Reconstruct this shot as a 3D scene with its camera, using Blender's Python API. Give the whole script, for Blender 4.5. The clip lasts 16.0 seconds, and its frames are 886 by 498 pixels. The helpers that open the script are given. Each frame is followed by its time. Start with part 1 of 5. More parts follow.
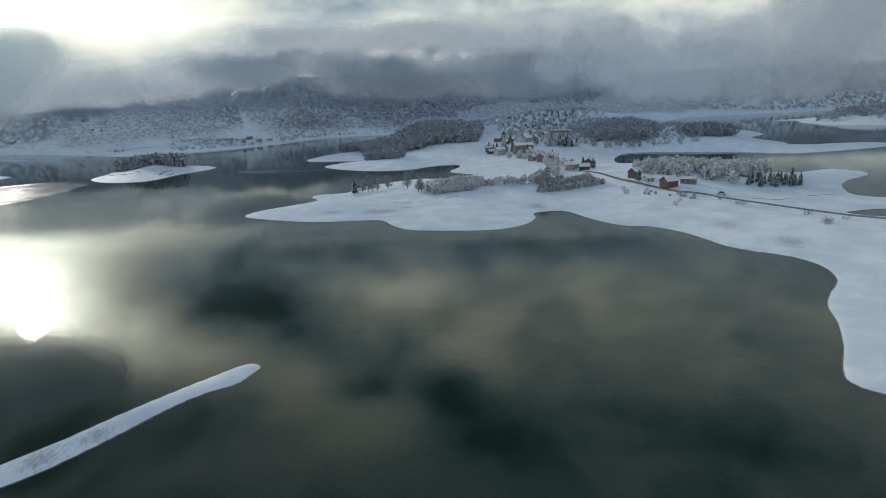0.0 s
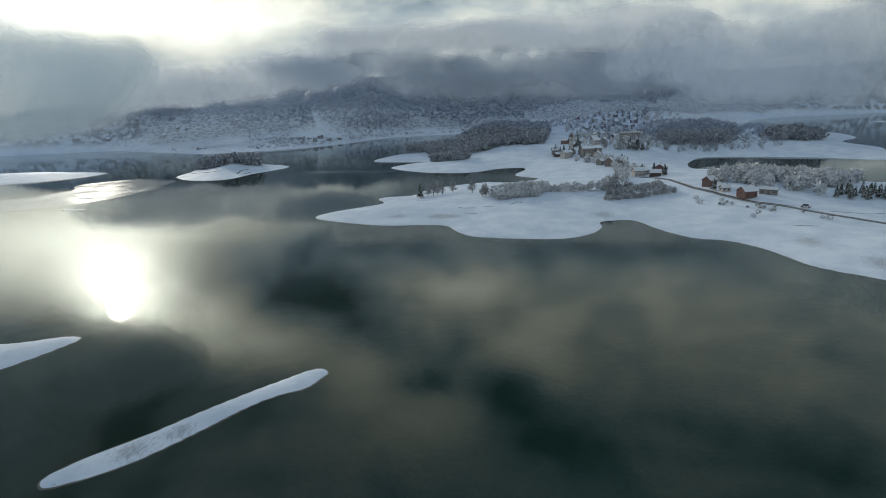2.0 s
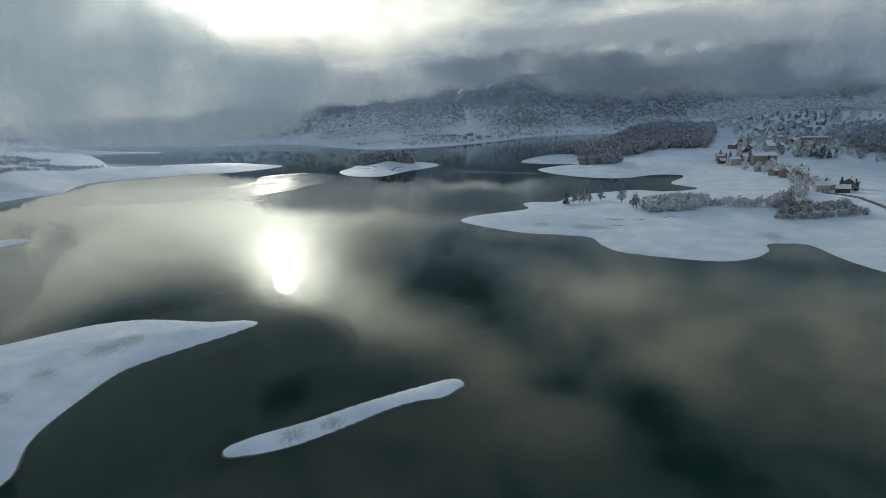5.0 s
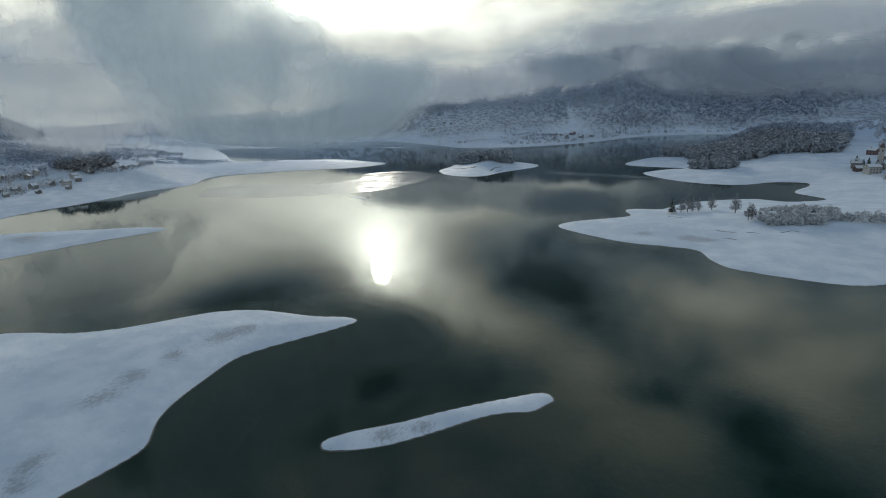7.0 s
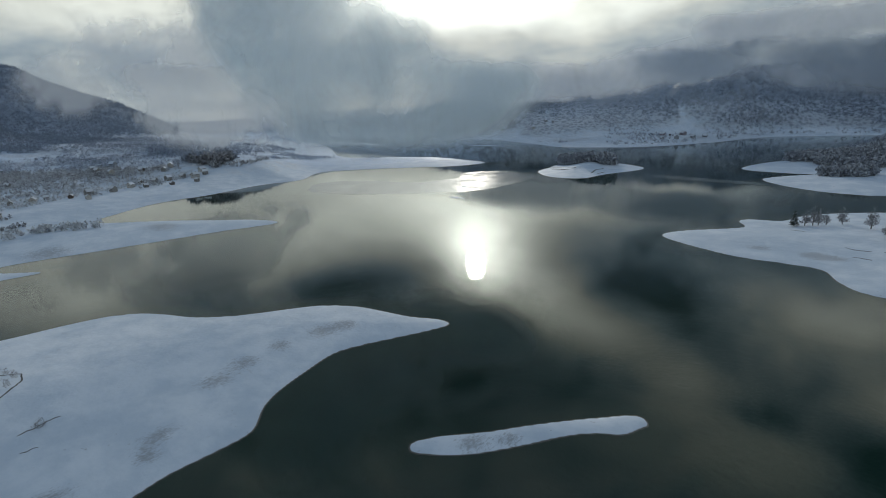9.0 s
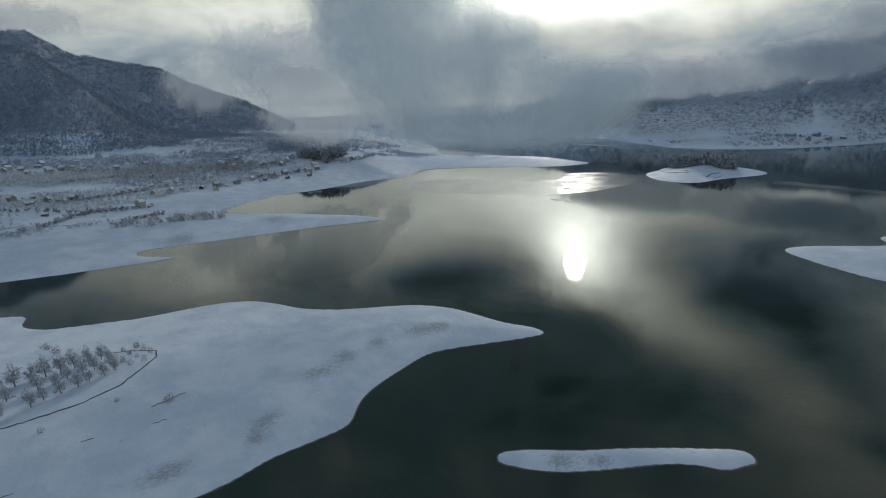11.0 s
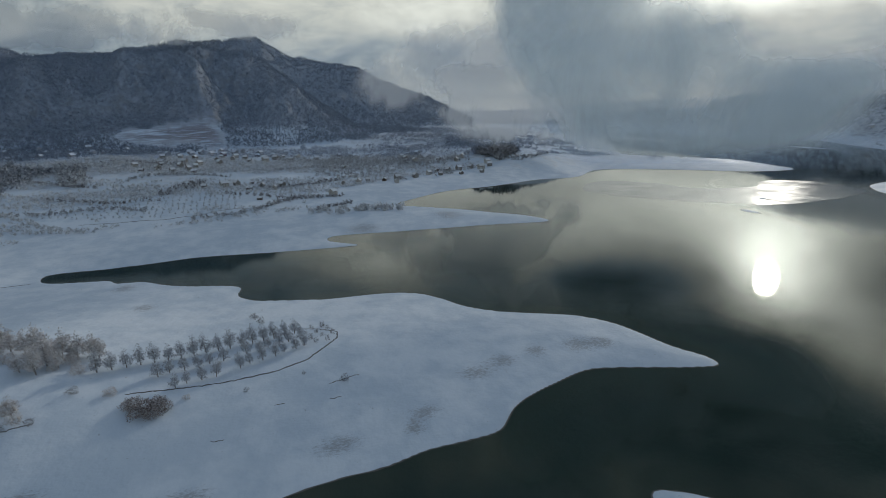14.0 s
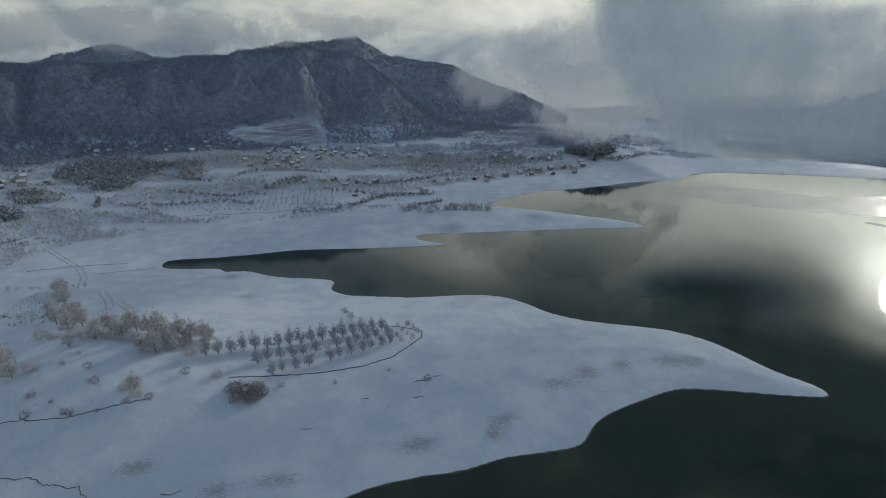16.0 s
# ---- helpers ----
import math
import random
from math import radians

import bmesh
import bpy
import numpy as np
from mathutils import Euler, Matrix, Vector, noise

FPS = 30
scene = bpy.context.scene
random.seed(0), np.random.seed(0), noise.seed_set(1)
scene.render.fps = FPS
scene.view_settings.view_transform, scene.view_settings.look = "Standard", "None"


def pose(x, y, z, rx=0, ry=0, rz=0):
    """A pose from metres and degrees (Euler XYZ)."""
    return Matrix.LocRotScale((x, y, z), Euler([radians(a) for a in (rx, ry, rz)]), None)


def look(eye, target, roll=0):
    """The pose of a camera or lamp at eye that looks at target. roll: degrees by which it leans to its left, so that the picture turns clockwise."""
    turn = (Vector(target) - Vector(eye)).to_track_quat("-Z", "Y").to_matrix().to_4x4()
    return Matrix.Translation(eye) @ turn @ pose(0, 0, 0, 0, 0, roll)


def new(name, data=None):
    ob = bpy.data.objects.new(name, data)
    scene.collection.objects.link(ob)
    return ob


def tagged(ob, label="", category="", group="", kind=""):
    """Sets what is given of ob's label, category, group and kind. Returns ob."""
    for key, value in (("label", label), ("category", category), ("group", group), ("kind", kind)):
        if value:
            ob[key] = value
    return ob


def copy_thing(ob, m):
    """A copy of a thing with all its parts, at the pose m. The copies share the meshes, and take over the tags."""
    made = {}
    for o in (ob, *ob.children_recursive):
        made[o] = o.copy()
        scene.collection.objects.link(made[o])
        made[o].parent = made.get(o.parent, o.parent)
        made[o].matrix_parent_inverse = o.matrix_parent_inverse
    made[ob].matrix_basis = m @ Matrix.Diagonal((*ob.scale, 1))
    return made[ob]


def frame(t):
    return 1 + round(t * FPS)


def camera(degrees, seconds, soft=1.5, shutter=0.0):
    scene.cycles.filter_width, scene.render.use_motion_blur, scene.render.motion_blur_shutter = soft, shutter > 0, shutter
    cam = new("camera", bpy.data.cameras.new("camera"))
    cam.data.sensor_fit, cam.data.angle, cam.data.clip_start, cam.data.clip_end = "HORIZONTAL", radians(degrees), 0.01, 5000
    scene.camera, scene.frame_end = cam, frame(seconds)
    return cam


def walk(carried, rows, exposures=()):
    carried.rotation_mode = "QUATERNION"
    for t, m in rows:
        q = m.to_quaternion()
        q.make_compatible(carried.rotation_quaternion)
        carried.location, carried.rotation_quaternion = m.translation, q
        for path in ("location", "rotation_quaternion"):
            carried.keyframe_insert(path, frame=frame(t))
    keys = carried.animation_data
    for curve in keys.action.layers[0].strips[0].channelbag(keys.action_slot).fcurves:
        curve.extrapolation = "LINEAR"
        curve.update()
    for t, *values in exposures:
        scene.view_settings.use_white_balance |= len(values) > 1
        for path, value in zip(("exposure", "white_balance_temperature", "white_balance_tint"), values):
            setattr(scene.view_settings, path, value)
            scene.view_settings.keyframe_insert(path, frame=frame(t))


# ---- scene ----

# ------------------------------------------------------------------ camera
# The drone climbs straight up over the lake and turns to its left.
cam = camera(78.24, 16.0, soft=0.8)
PITCH, ROLL = -14.83, -2.14
RISE = [
    (0.0, 0.0, 0.0, 50.0, 0.0), (0.5, -0.1, -0.1, 50.9, 1.39), (1.0, -0.2, -0.2, 51.9, 3.14), (1.5, -0.3, -0.4, 52.9, 4.83),
    (2.0, -0.3, -0.6, 54.0, 6.74), (2.5, -0.4, -0.8, 55.0, 8.95), (3.0, -0.4, -1.0, 56.0, 11.41), (3.5, -0.3, -1.2, 57.1, 13.92),
    (4.0, -0.3, -1.4, 58.1, 16.67), (6.5, 0.0, -2.1, 62.9, 29.71), (7.0, 0.0, -2.2, 63.7, 32.28), (7.5, 0.0, -2.2, 64.5, 34.54),
    (8.0, 0.1, -2.3, 65.3, 37.08), (8.5, 0.0, -2.2, 66.1, 39.77), (9.0, 0.0, -2.2, 66.9, 42.54), (11.5, -0.1, -2.0, 70.5, 56.14),
    (12.0, -0.1, -2.0, 71.2, 59.34), (12.5, -0.1, -2.1, 71.9, 62.15), (13.0, 0.0, -2.1, 72.6, 65.07), (13.5, 0.0, -2.1, 73.4, 67.77),
    (14.0, 0.2, -2.2, 74.1, 70.93), (14.5, 0.3, -2.2, 74.8, 73.95), (15.0, 0.5, -2.2, 75.5, 76.94), (15.5, 0.7, -2.2, 76.2, 79.13),
    (16.0, 0.8, -2.0, 76.8, 80.43)]


def heading(x, y, z, yaw):
    p, w = radians(PITCH), radians(yaw)
    aim = (x - math.sin(w) * math.cos(p), y + math.cos(w) * math.cos(p), z + math.sin(p))
    return look((x, y, z), aim, ROLL)


EXPOSURES = [(0.0, 0.38, 6660, 6), (4.0, 0.21, 6580, 6), (7.0, 0.04, 6480, 6), (9.0, -0.08, 6380, 7), (16.0, -0.27, 6400, 8)]
walk(cam, [(t, heading(x, y, z, yaw)) for t, x, y, z, yaw in RISE], EXPOSURES)

# ------------------------------------------------------------------ world and sun
SUN_AZ, SUN_EL = 39.0, 16.4          # degrees to the left of +y, and above the horizon


class Nodes:
    """A short hand for building node trees."""

    def __init__(self, tree):
        self.tree = tree
        tree.nodes.clear()

    def add(self, kind, inputs=(), **values):
        n = self.tree.nodes.new(kind)
        for key, value in values.items():
            setattr(n, key, value)
        for key, value in dict(inputs).items():
            self.put(n.inputs[key], value)
        return n

    def put(self, socket, value):
        if isinstance(value, bpy.types.NodeSocket):
            self.tree.links.new(value, socket)
        else:
            socket.default_value = value

    def math(self, op, a, b=0.0, c=0.0, clamp=False):
        n = self.add("ShaderNodeMath", {0: a, 1: b, 2: c}, operation=op)
        n.use_clamp = clamp
        return n.outputs[0]

    def mix(self, fac, a, b, blend="MIX"):
        n = self.add("ShaderNodeMix", data_type="RGBA", blend_type=blend)
        self.put(n.inputs[0], fac), self.put(n.inputs[6], a), self.put(n.inputs[7], b)
        return n.outputs[2]

    def ramp(self, fac, lo, hi, a=0.0, b=1.0):
        n = self.add("ShaderNodeMapRange", {0: fac, 1: lo, 2: hi, 3: a, 4: b}, interpolation_type="SMOOTHSTEP")
        return n.outputs[0]

    def noise(self, vector, scale, detail=4.0, rough=0.55, distort=0.0, w=None):
        n = self.add("ShaderNodeTexNoise", {"Scale": scale, "Detail": detail, "Roughness": rough, "Distortion": distort})
        if vector is not None:
            self.put(n.inputs["Vector"], vector)
        return n.outputs["Fac"]

    def scaled(self, vector, x, y, z):
        return self.add("ShaderNodeMapping", {"Vector": vector, "Scale": (x, y, z)}).outputs[0]


def make_world():
    w = bpy.data.worlds.new("winter_sky")
    scene.world = w
    w.use_nodes = True
    n = Nodes(w.node_tree)
    way = n.add("ShaderNodeTexCoord").outputs["Generated"]
    xyz = n.add("ShaderNodeSeparateXYZ", {0: way})
    x, y, z = xyz.outputs
    el = n.math("MULTIPLY", n.math("ARCSINE", z), 57.2958)
    az = n.math("MULTIPLY", n.math("ARCTAN2", n.math("MULTIPLY", x, -1.0), y), 57.2958)
    flat = n.add("ShaderNodeCombineXYZ", {0: az, 1: n.math("MULTIPLY", el, 1.7), 2: 0.0}).outputs[0]
    # wrap the cloud grain
    wob = n.math("SUBTRACT", n.noise(flat, 0.05, 5.0, 0.55), 0.5)
    wob2 = n.math("SUBTRACT", n.noise(n.scaled(flat, -1.0, 1.3, 1.0), 0.06, 5.0, 0.55), 0.5)
    az_w = n.math("MULTIPLY_ADD", wob, 8.0, az)
    el_w = n.math("MULTIPLY_ADD", wob2, 4.5, el)

    def puff(a, e, wa, we, gain):
        da = n.math("DIVIDE", n.math("SUBTRACT", az_w, a), wa)
        de = n.math("DIVIDE", n.math("SUBTRACT", el_w, e), we)
        s = n.math("ADD", n.math("MULTIPLY", da, da), n.math("MULTIPLY", de, de))
        return n.math("MULTIPLY", n.math("EXPONENT", n.math("MULTIPLY", s, -1.0)), gain)

    total = None
    for row in CLOUDS:
        p = puff(*row)
        total = p if total is None else n.math("ADD", total, p)
    grain = n.math("SUBTRACT", n.noise(flat, 0.11, 8.0, 0.58, 0.6), 0.5)
    wisps = n.math("SUBTRACT", n.noise(n.scaled(flat, 0.7, 1.2, 1.0), 0.34, 6.0, 0.6, 0.8), 0.5)
    grain = n.math("MULTIPLY_ADD", wisps, 0.45, grain)
    level = n.math("ADD", n.math("MULTIPLY_ADD", grain, 0.85, CLOUD_BASE), total)
    level = n.math("MAXIMUM", level, 0.035)
    cool = n.ramp(level, 0.10, 0.75)
    tint = n.mix(cool, (0.70, 0.92, 1.12, 1), (0.985, 1.0, 0.91, 1))
    cloud = n.mix(1.0, tint, n.add("ShaderNodeCombineXYZ", {0: level, 1: level, 2: level}).outputs[0], "MULTIPLY")
    sky = n.add("ShaderNodeTexSky", sky_type="NISHITA", sun_disc=False, sun_elevation=radians(SUN_EL),
                sun_rotation=radians(-SUN_AZ), altitude=700.0)
    clear = n.mix(1.0, sky.outputs[0], (SKY, SKY, SKY, 1), "MULTIPLY")
    cover = n.ramp(el, 33.0, 54.0, 0.98, 0.06)
    out = n.mix(cover, clear, cloud)
    bg = n.add("ShaderNodeBackground", {"Color": out, "Strength": 1.0})
    n.add("ShaderNodeOutputWorld", {0: bg.outputs[0]})


SKY = 0.165
CLOUD_BASE = 0.42
# clouds: azimuth, elevation, half widths in degrees, how much lighter or darker than the deck
SUN_GAP = [(39.0, 16.0, 3.4, 3.3, 5.8), (39, 14, 7, 4, 1.5), (39, 9.8, 9.5, 3.0, 1.5), (35, 17.5, 4, 3, 0.7), (47, 11.5, 10, 3.2, 0.45)]
BRIGHT_BREAKS = [(31.5, 19.6, 3.8, 2.9, 1.0), (28.5, 22.2, 4.5, 1.8, 0.55), (24.6, 23.4, 5.0, 2.3, 0.55), (18, 27.6, 6, 2.4, 0.5), (24.3, 8.8, 6.5, 2.2, 0.4), (41, 8, 7, 1.6, 0.35),
                 (53, 7.7, 4, 1.3, 0.4), (4.5, 18.6, 5.0, 2.0, 0.5), (-3.5, 25, 4.5, 3.2, 0.5), (11.5, 32.5, 7, 3, 0.4), (70.5, 13.4, 2.4, 1.0, 0.35)]
PALE_VEILS = [(58, 12.5, 12, 4, 0.55), (76, 14.5, 13, 4.5, 0.56), (-19, 22, 12, 6, 0.18), (6, 20.5, 4.5, 2.2, 0.25), (62, 17.5, 2.0, 1.2, 0.25), (76, 15.2, 2.4, 1.6, 0.25), (28, 6.8, 3.5, 1.5, 0.35), (4, 6.6, 8, 1.8, 0.35), (-20, 7, 14, 4, 0.2),
              (68.9, 8, 9, 1.6, 0.35), (92, 11, 9, 3.5, 0.25), (-28, 27, 9, 3, 0.04)]
DARK_MASSES = [(-15, 13.5, 12, 3, -0.22), (20, 18.4, 7.0, 3.8, -0.34), (29.8, 13.2, 4.5, 1.6, -0.22), (13.5, 13.6, 9, 2.4, -0.20), (-7, 14.2, 11, 2.2, -0.16), (9.2, 28.9, 3.0, 1.5, -0.40), (-6, 34, 7, 3.4, -0.45),
               (51.5, 17.4, 5.5, 2.0, -0.34), (55, 17.3, 4.5, 1.8, -0.2), (66.7, 17.7, 3.2, 1.3, -0.3), (42, 23.5, 9, 2.8, -0.34), (46, 28.5, 18, 5, -0.36), (97, 14, 10, 2.5, -0.24), (-28, 32, 12, 3, -0.3)]
DIM_PATCHES = [(12, 5.2, 9, 2, -0.05), (16, 22.5, 4, 1.5, -0.18), (22, 28, 5, 2.4, -0.2), (64, 26, 14, 6, -0.25), (90, 22, 14, 6, -0.2), (38, 21.5, 4, 1.6, -0.3), (0, 29.5, 4, 1.8, -0.3), (86, 17, 6, 2, -0.15)]
CLOUDS = SUN_GAP + BRIGHT_BREAKS + PALE_VEILS + DARK_MASSES + DIM_PATCHES
make_world()

lamp = bpy.data.lights.new("sun", "SUN")
lamp.energy, lamp.angle, lamp.color = 1.1, radians(1.7), (1.0, 0.93, 0.82)
sun = new("sun", lamp)
a, e = radians(SUN_AZ), radians(SUN_EL)
sun.matrix_world = look((-math.sin(a) * math.cos(e), math.cos(a) * math.cos(e), math.sin(e)), (0, 0, 0))

# ------------------------------------------------------------------ materials


def material(name, build):
    m = bpy.data.materials.new(name)
    m.use_nodes = True
    n = Nodes(m.node_tree)
    build(n)
    return m


def principled(n, color, rough=0.8, bump=None, strength=0.3, distance=0.1, **more):
    inputs = {"Base Color": color, "Roughness": rough}
    inputs.update({k.replace("_", " "): v for k, v in more.items()})
    if bump is not None:
        inputs["Normal"] = n.add("ShaderNodeBump", {"Height": bump, "Strength": strength, "Distance": distance}).outputs[0]
    b = n.add("ShaderNodeBsdfPrincipled", inputs)
    n.add("ShaderNodeOutputMaterial", {0: b.outputs[0]})
    return b


def ground_nodes(n):
    at = n.add("ShaderNodeTexCoord").outputs["Object"]
    z = n.add("ShaderNodeSeparateXYZ", {0: at}).outputs[2]
    up = n.add("ShaderNodeSeparateXYZ", {0: n.add("ShaderNodeNewGeometry").outputs["Normal"]}).outputs[2]
    brush = n.add("ShaderNodeAttribute", attribute_name="brush").outputs["Fac"]
    bare = n.add("ShaderNodeAttribute", attribute_name="bare").outputs["Fac"]
    big, mid, fine = n.noise(at, 0.012, 5.0), n.noise(at, 0.09, 5.0, 0.6), n.noise(at, 1.1, 4.0, 0.6)
    snow = n.mix(n.ramp(n.math("MULTIPLY_ADD", n.math("SUBTRACT", big, 0.5), 0.8, mid), 0.34, 0.70), (0.62, 0.69, 0.765, 1), (0.785, 0.83, 0.88, 1))
    # frozen grass showing through
    streak = n.noise(n.scaled(at, 0.10, 0.28, 0.2), 1.0, 6.0, 0.68)
    thin = n.math("MULTIPLY", n.ramp(streak, 0.60, 0.74), n.ramp(big, 0.5, 0.66))
    soil = n.mix(fine, (0.10, 0.095, 0.09, 1), (0.32, 0.31, 0.30, 1))
    tufts = n.add("ShaderNodeAttribute", attribute_name="grass").outputs["Fac"]
    tuft = n.math("MULTIPLY", n.ramp(n.math("MULTIPLY_ADD", tufts, 0.22, n.noise(n.scaled(at, 2.4, 0.9, 0.6), 1.0, 9.0, 0.75)), 0.62, 0.76), n.ramp(tufts, 0.0, 0.5))
    thin = n.math("MAXIMUM", n.math("MULTIPLY", thin, 0.6), tuft)
    smudge = n.ramp(n.math("MULTIPLY_ADD", tufts, 0.45, n.noise(n.scaled(at, 0.9, 0.3, 0.3), 1.0, 6.0, 0.68)), 0.70, 1.0)
    col = n.mix(n.math("MULTIPLY", smudge, 0.32), snow, (0.33, 0.35, 0.39, 1))
    col = n.mix(n.math("MULTIPLY", thin, 0.45), col, soil)
    fleck = n.math("MULTIPLY", n.ramp(n.noise(at, 0.75, 3.0, 0.7), 0.66, 0.72), n.ramp(n.noise(at, 0.03, 3.0), 0.46, 0.62))
    col = n.mix(n.math("MULTIPLY", fleck, 0.55), col, (0.24, 0.235, 0.24, 1))
    # scrub and woodland floor
    cell = n.add("ShaderNodeTexVoronoi", {"Vector": at, "Scale": 0.16, "Randomness": 1.0}).outputs["Distance"]
    scrub = n.mix(n.ramp(cell, 0.1, 0.75), (0.13, 0.133, 0.145, 1), (0.50, 0.51, 0.53, 1))
    scrub = n.mix(n.ramp(z, 44.0, 62.0), scrub, n.mix(cell, (0.08, 0.083, 0.09, 1), (0.30, 0.305, 0.32, 1)))
    patch = n.math("ADD", n.math("MULTIPLY", n.math("SUBTRACT", mid, 0.5), 0.9), brush)
    col = n.mix(n.math("MULTIPLY", n.ramp(patch, 0.25, 0.85), 0.85), col, scrub)
    # bare rock on steep faces, cut earth in the quarry
    rock = n.mix(fine, (0.10, 0.10, 0.105, 1), (0.30, 0.29, 0.28, 1))
    steep = n.math("MULTIPLY", n.ramp(up, 0.80, 0.62), n.ramp(mid, 0.42, 0.58))
    col = n.mix(steep, col, rock)
    earth = n.mix(mid, (0.20, 0.165, 0.16, 1), (0.34, 0.29, 0.28, 1))
    shelf = n.noise(n.scaled(at, 0.035, 0.035, 0.55), 1.0, 6.0, 0.66)
    scar = n.ramp(n.math("MULTIPLY_ADD", n.math("SUBTRACT", fine, 0.5), 0.2, shelf), 0.38, 0.50)
    col = n.mix(n.math("MULTIPLY", bare, scar), col, earth)
    # wet rim and lake bed
    rim = n.mix(fine, (0.07, 0.06, 0.05, 1), (0.15, 0.12, 0.09, 1))
    deep = n.mix(n.ramp(z, -2.4, -0.2), (0.012, 0.02, 0.02, 1), (0.22, 0.15, 0.085, 1))
    edge = n.math("MULTIPLY_ADD", n.math("SUBTRACT", mid, 0.5), 0.12, z)
    col = n.mix(n.ramp(edge, 0.12, 0.04), col, rim)
    col = n.mix(n.ramp(z, 0.02, -0.04), col, deep)
    h = n.math("ADD", n.math("MULTIPLY", mid, 1.3), n.math("MULTIPLY", fine, 0.10))
    principled(n, col, n.ramp(fine, 0.3, 0.7, 0.55, 0.8), h, 0.5, 1.0)


def water_nodes(n):
    at = n.add("ShaderNodeTexCoord").outputs["Object"]
    calm = n.ramp(n.noise(at, 0.006, 3.0), 0.42, 0.62, 0.25, 1.0)
    small = n.noise(n.scaled(at, 0.9, 1.2, 1.0), 1.0, 3.0, 0.6)
    swell = n.noise(n.scaled(at, 0.06, 0.10, 1.0), 1.0, 3.0)
    lap = n.noise(n.scaled(at, 0.30, 0.22, 1.0), 1.0, 2.0, 0.5)
    swell = n.math("MULTIPLY_ADD", lap, 2.4, swell)
    h = n.math("ADD", n.math("MULTIPLY", n.math("MULTIPLY", small, calm), 0.014), n.math("MULTIPLY", swell, 0.022))
    nor = n.add("ShaderNodeBump", {"Height": h, "Strength": 0.22, "Distance": 1.0}).outputs[0]
    murk = n.mix(n.noise(at, 0.008, 4.0), (0.007, 0.037, 0.032, 1), (0.017, 0.052, 0.035, 1))
    body = n.add("ShaderNodeBsdfDiffuse", {"Color": murk})
    clear = n.add("ShaderNodeBsdfTransparent", {"Color": (0.55, 0.62, 0.52, 1)})
    under = n.add("ShaderNodeMixShader", {0: 0.45, 1: body.outputs[0], 2: clear.outputs[0]})
    gloss = n.add("ShaderNodeBsdfGlossy", {"Color": (0.97, 0.98, 0.95, 1), "Roughness": 0.06, "Normal": nor}, distribution="BECKMANN")
    fres = n.add("ShaderNodeFresnel", {"IOR": 1.333, "Normal": nor})
    s = n.add("ShaderNodeMixShader", {0: fres.outputs[0], 1: under.outputs[0], 2: gloss.outputs[0]})
    n.add("ShaderNodeOutputMaterial", {0: s.outputs[0]})


def ice_nodes(n):
    at = n.add("ShaderNodeTexCoord").outputs["Object"]
    frost = n.ramp(n.noise(n.scaled(at, 0.02, 0.03, 1.0), 1.0, 5.0, 0.6), 0.42, 0.62)
    rough = n.ramp(n.noise(at, 0.05, 4.0), 0.3, 0.7, 0.10, 0.17)
    col = n.mix(frost, (0.012, 0.04, 0.038, 1), (0.05, 0.075, 0.07, 1))
    principled(n, col, rough, n.noise(at, 1.2, 3.0), 0.1, 0.02, IOR=1.31)


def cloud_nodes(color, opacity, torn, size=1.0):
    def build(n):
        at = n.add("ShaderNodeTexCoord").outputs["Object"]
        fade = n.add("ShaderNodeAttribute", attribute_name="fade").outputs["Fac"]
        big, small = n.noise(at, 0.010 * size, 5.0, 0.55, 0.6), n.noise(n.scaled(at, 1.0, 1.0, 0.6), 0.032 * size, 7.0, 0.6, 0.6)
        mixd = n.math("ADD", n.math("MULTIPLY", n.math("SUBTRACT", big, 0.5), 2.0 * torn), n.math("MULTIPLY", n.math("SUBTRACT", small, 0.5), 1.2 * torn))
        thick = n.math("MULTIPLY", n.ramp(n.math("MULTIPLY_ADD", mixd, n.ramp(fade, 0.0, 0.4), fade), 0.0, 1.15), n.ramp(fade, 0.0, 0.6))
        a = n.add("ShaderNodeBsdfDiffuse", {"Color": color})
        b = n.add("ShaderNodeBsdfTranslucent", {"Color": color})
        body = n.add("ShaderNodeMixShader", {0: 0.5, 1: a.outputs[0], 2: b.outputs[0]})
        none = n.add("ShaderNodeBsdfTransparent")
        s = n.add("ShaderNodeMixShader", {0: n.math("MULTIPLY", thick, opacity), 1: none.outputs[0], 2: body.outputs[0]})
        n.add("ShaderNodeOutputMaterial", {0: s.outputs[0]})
    return build


ICE = material("thin_ice", ice_nodes)
GROUND, WATER = material("snowy_ground", ground_nodes), material("lake_water", water_nodes)
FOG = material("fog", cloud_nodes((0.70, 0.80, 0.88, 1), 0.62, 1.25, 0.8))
# darker than the mist: the cloud base's own shade is put into the colour
SHADED_CLOUD = material("shaded_cloud", cloud_nodes((0.40, 0.44, 0.49, 1), 0.85, 0.95))
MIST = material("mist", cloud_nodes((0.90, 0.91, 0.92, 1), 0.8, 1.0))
# blue air light put into a sheet's colour, to tint what lies behind
HAZE_TINT = material("painted_haze", cloud_nodes((0.36, 0.54, 0.86, 1), 0.20, 0.2))
TORN = material("torn_mist", cloud_nodes((0.90, 0.91, 0.92, 1), 0.55, 1.9, 1.4))

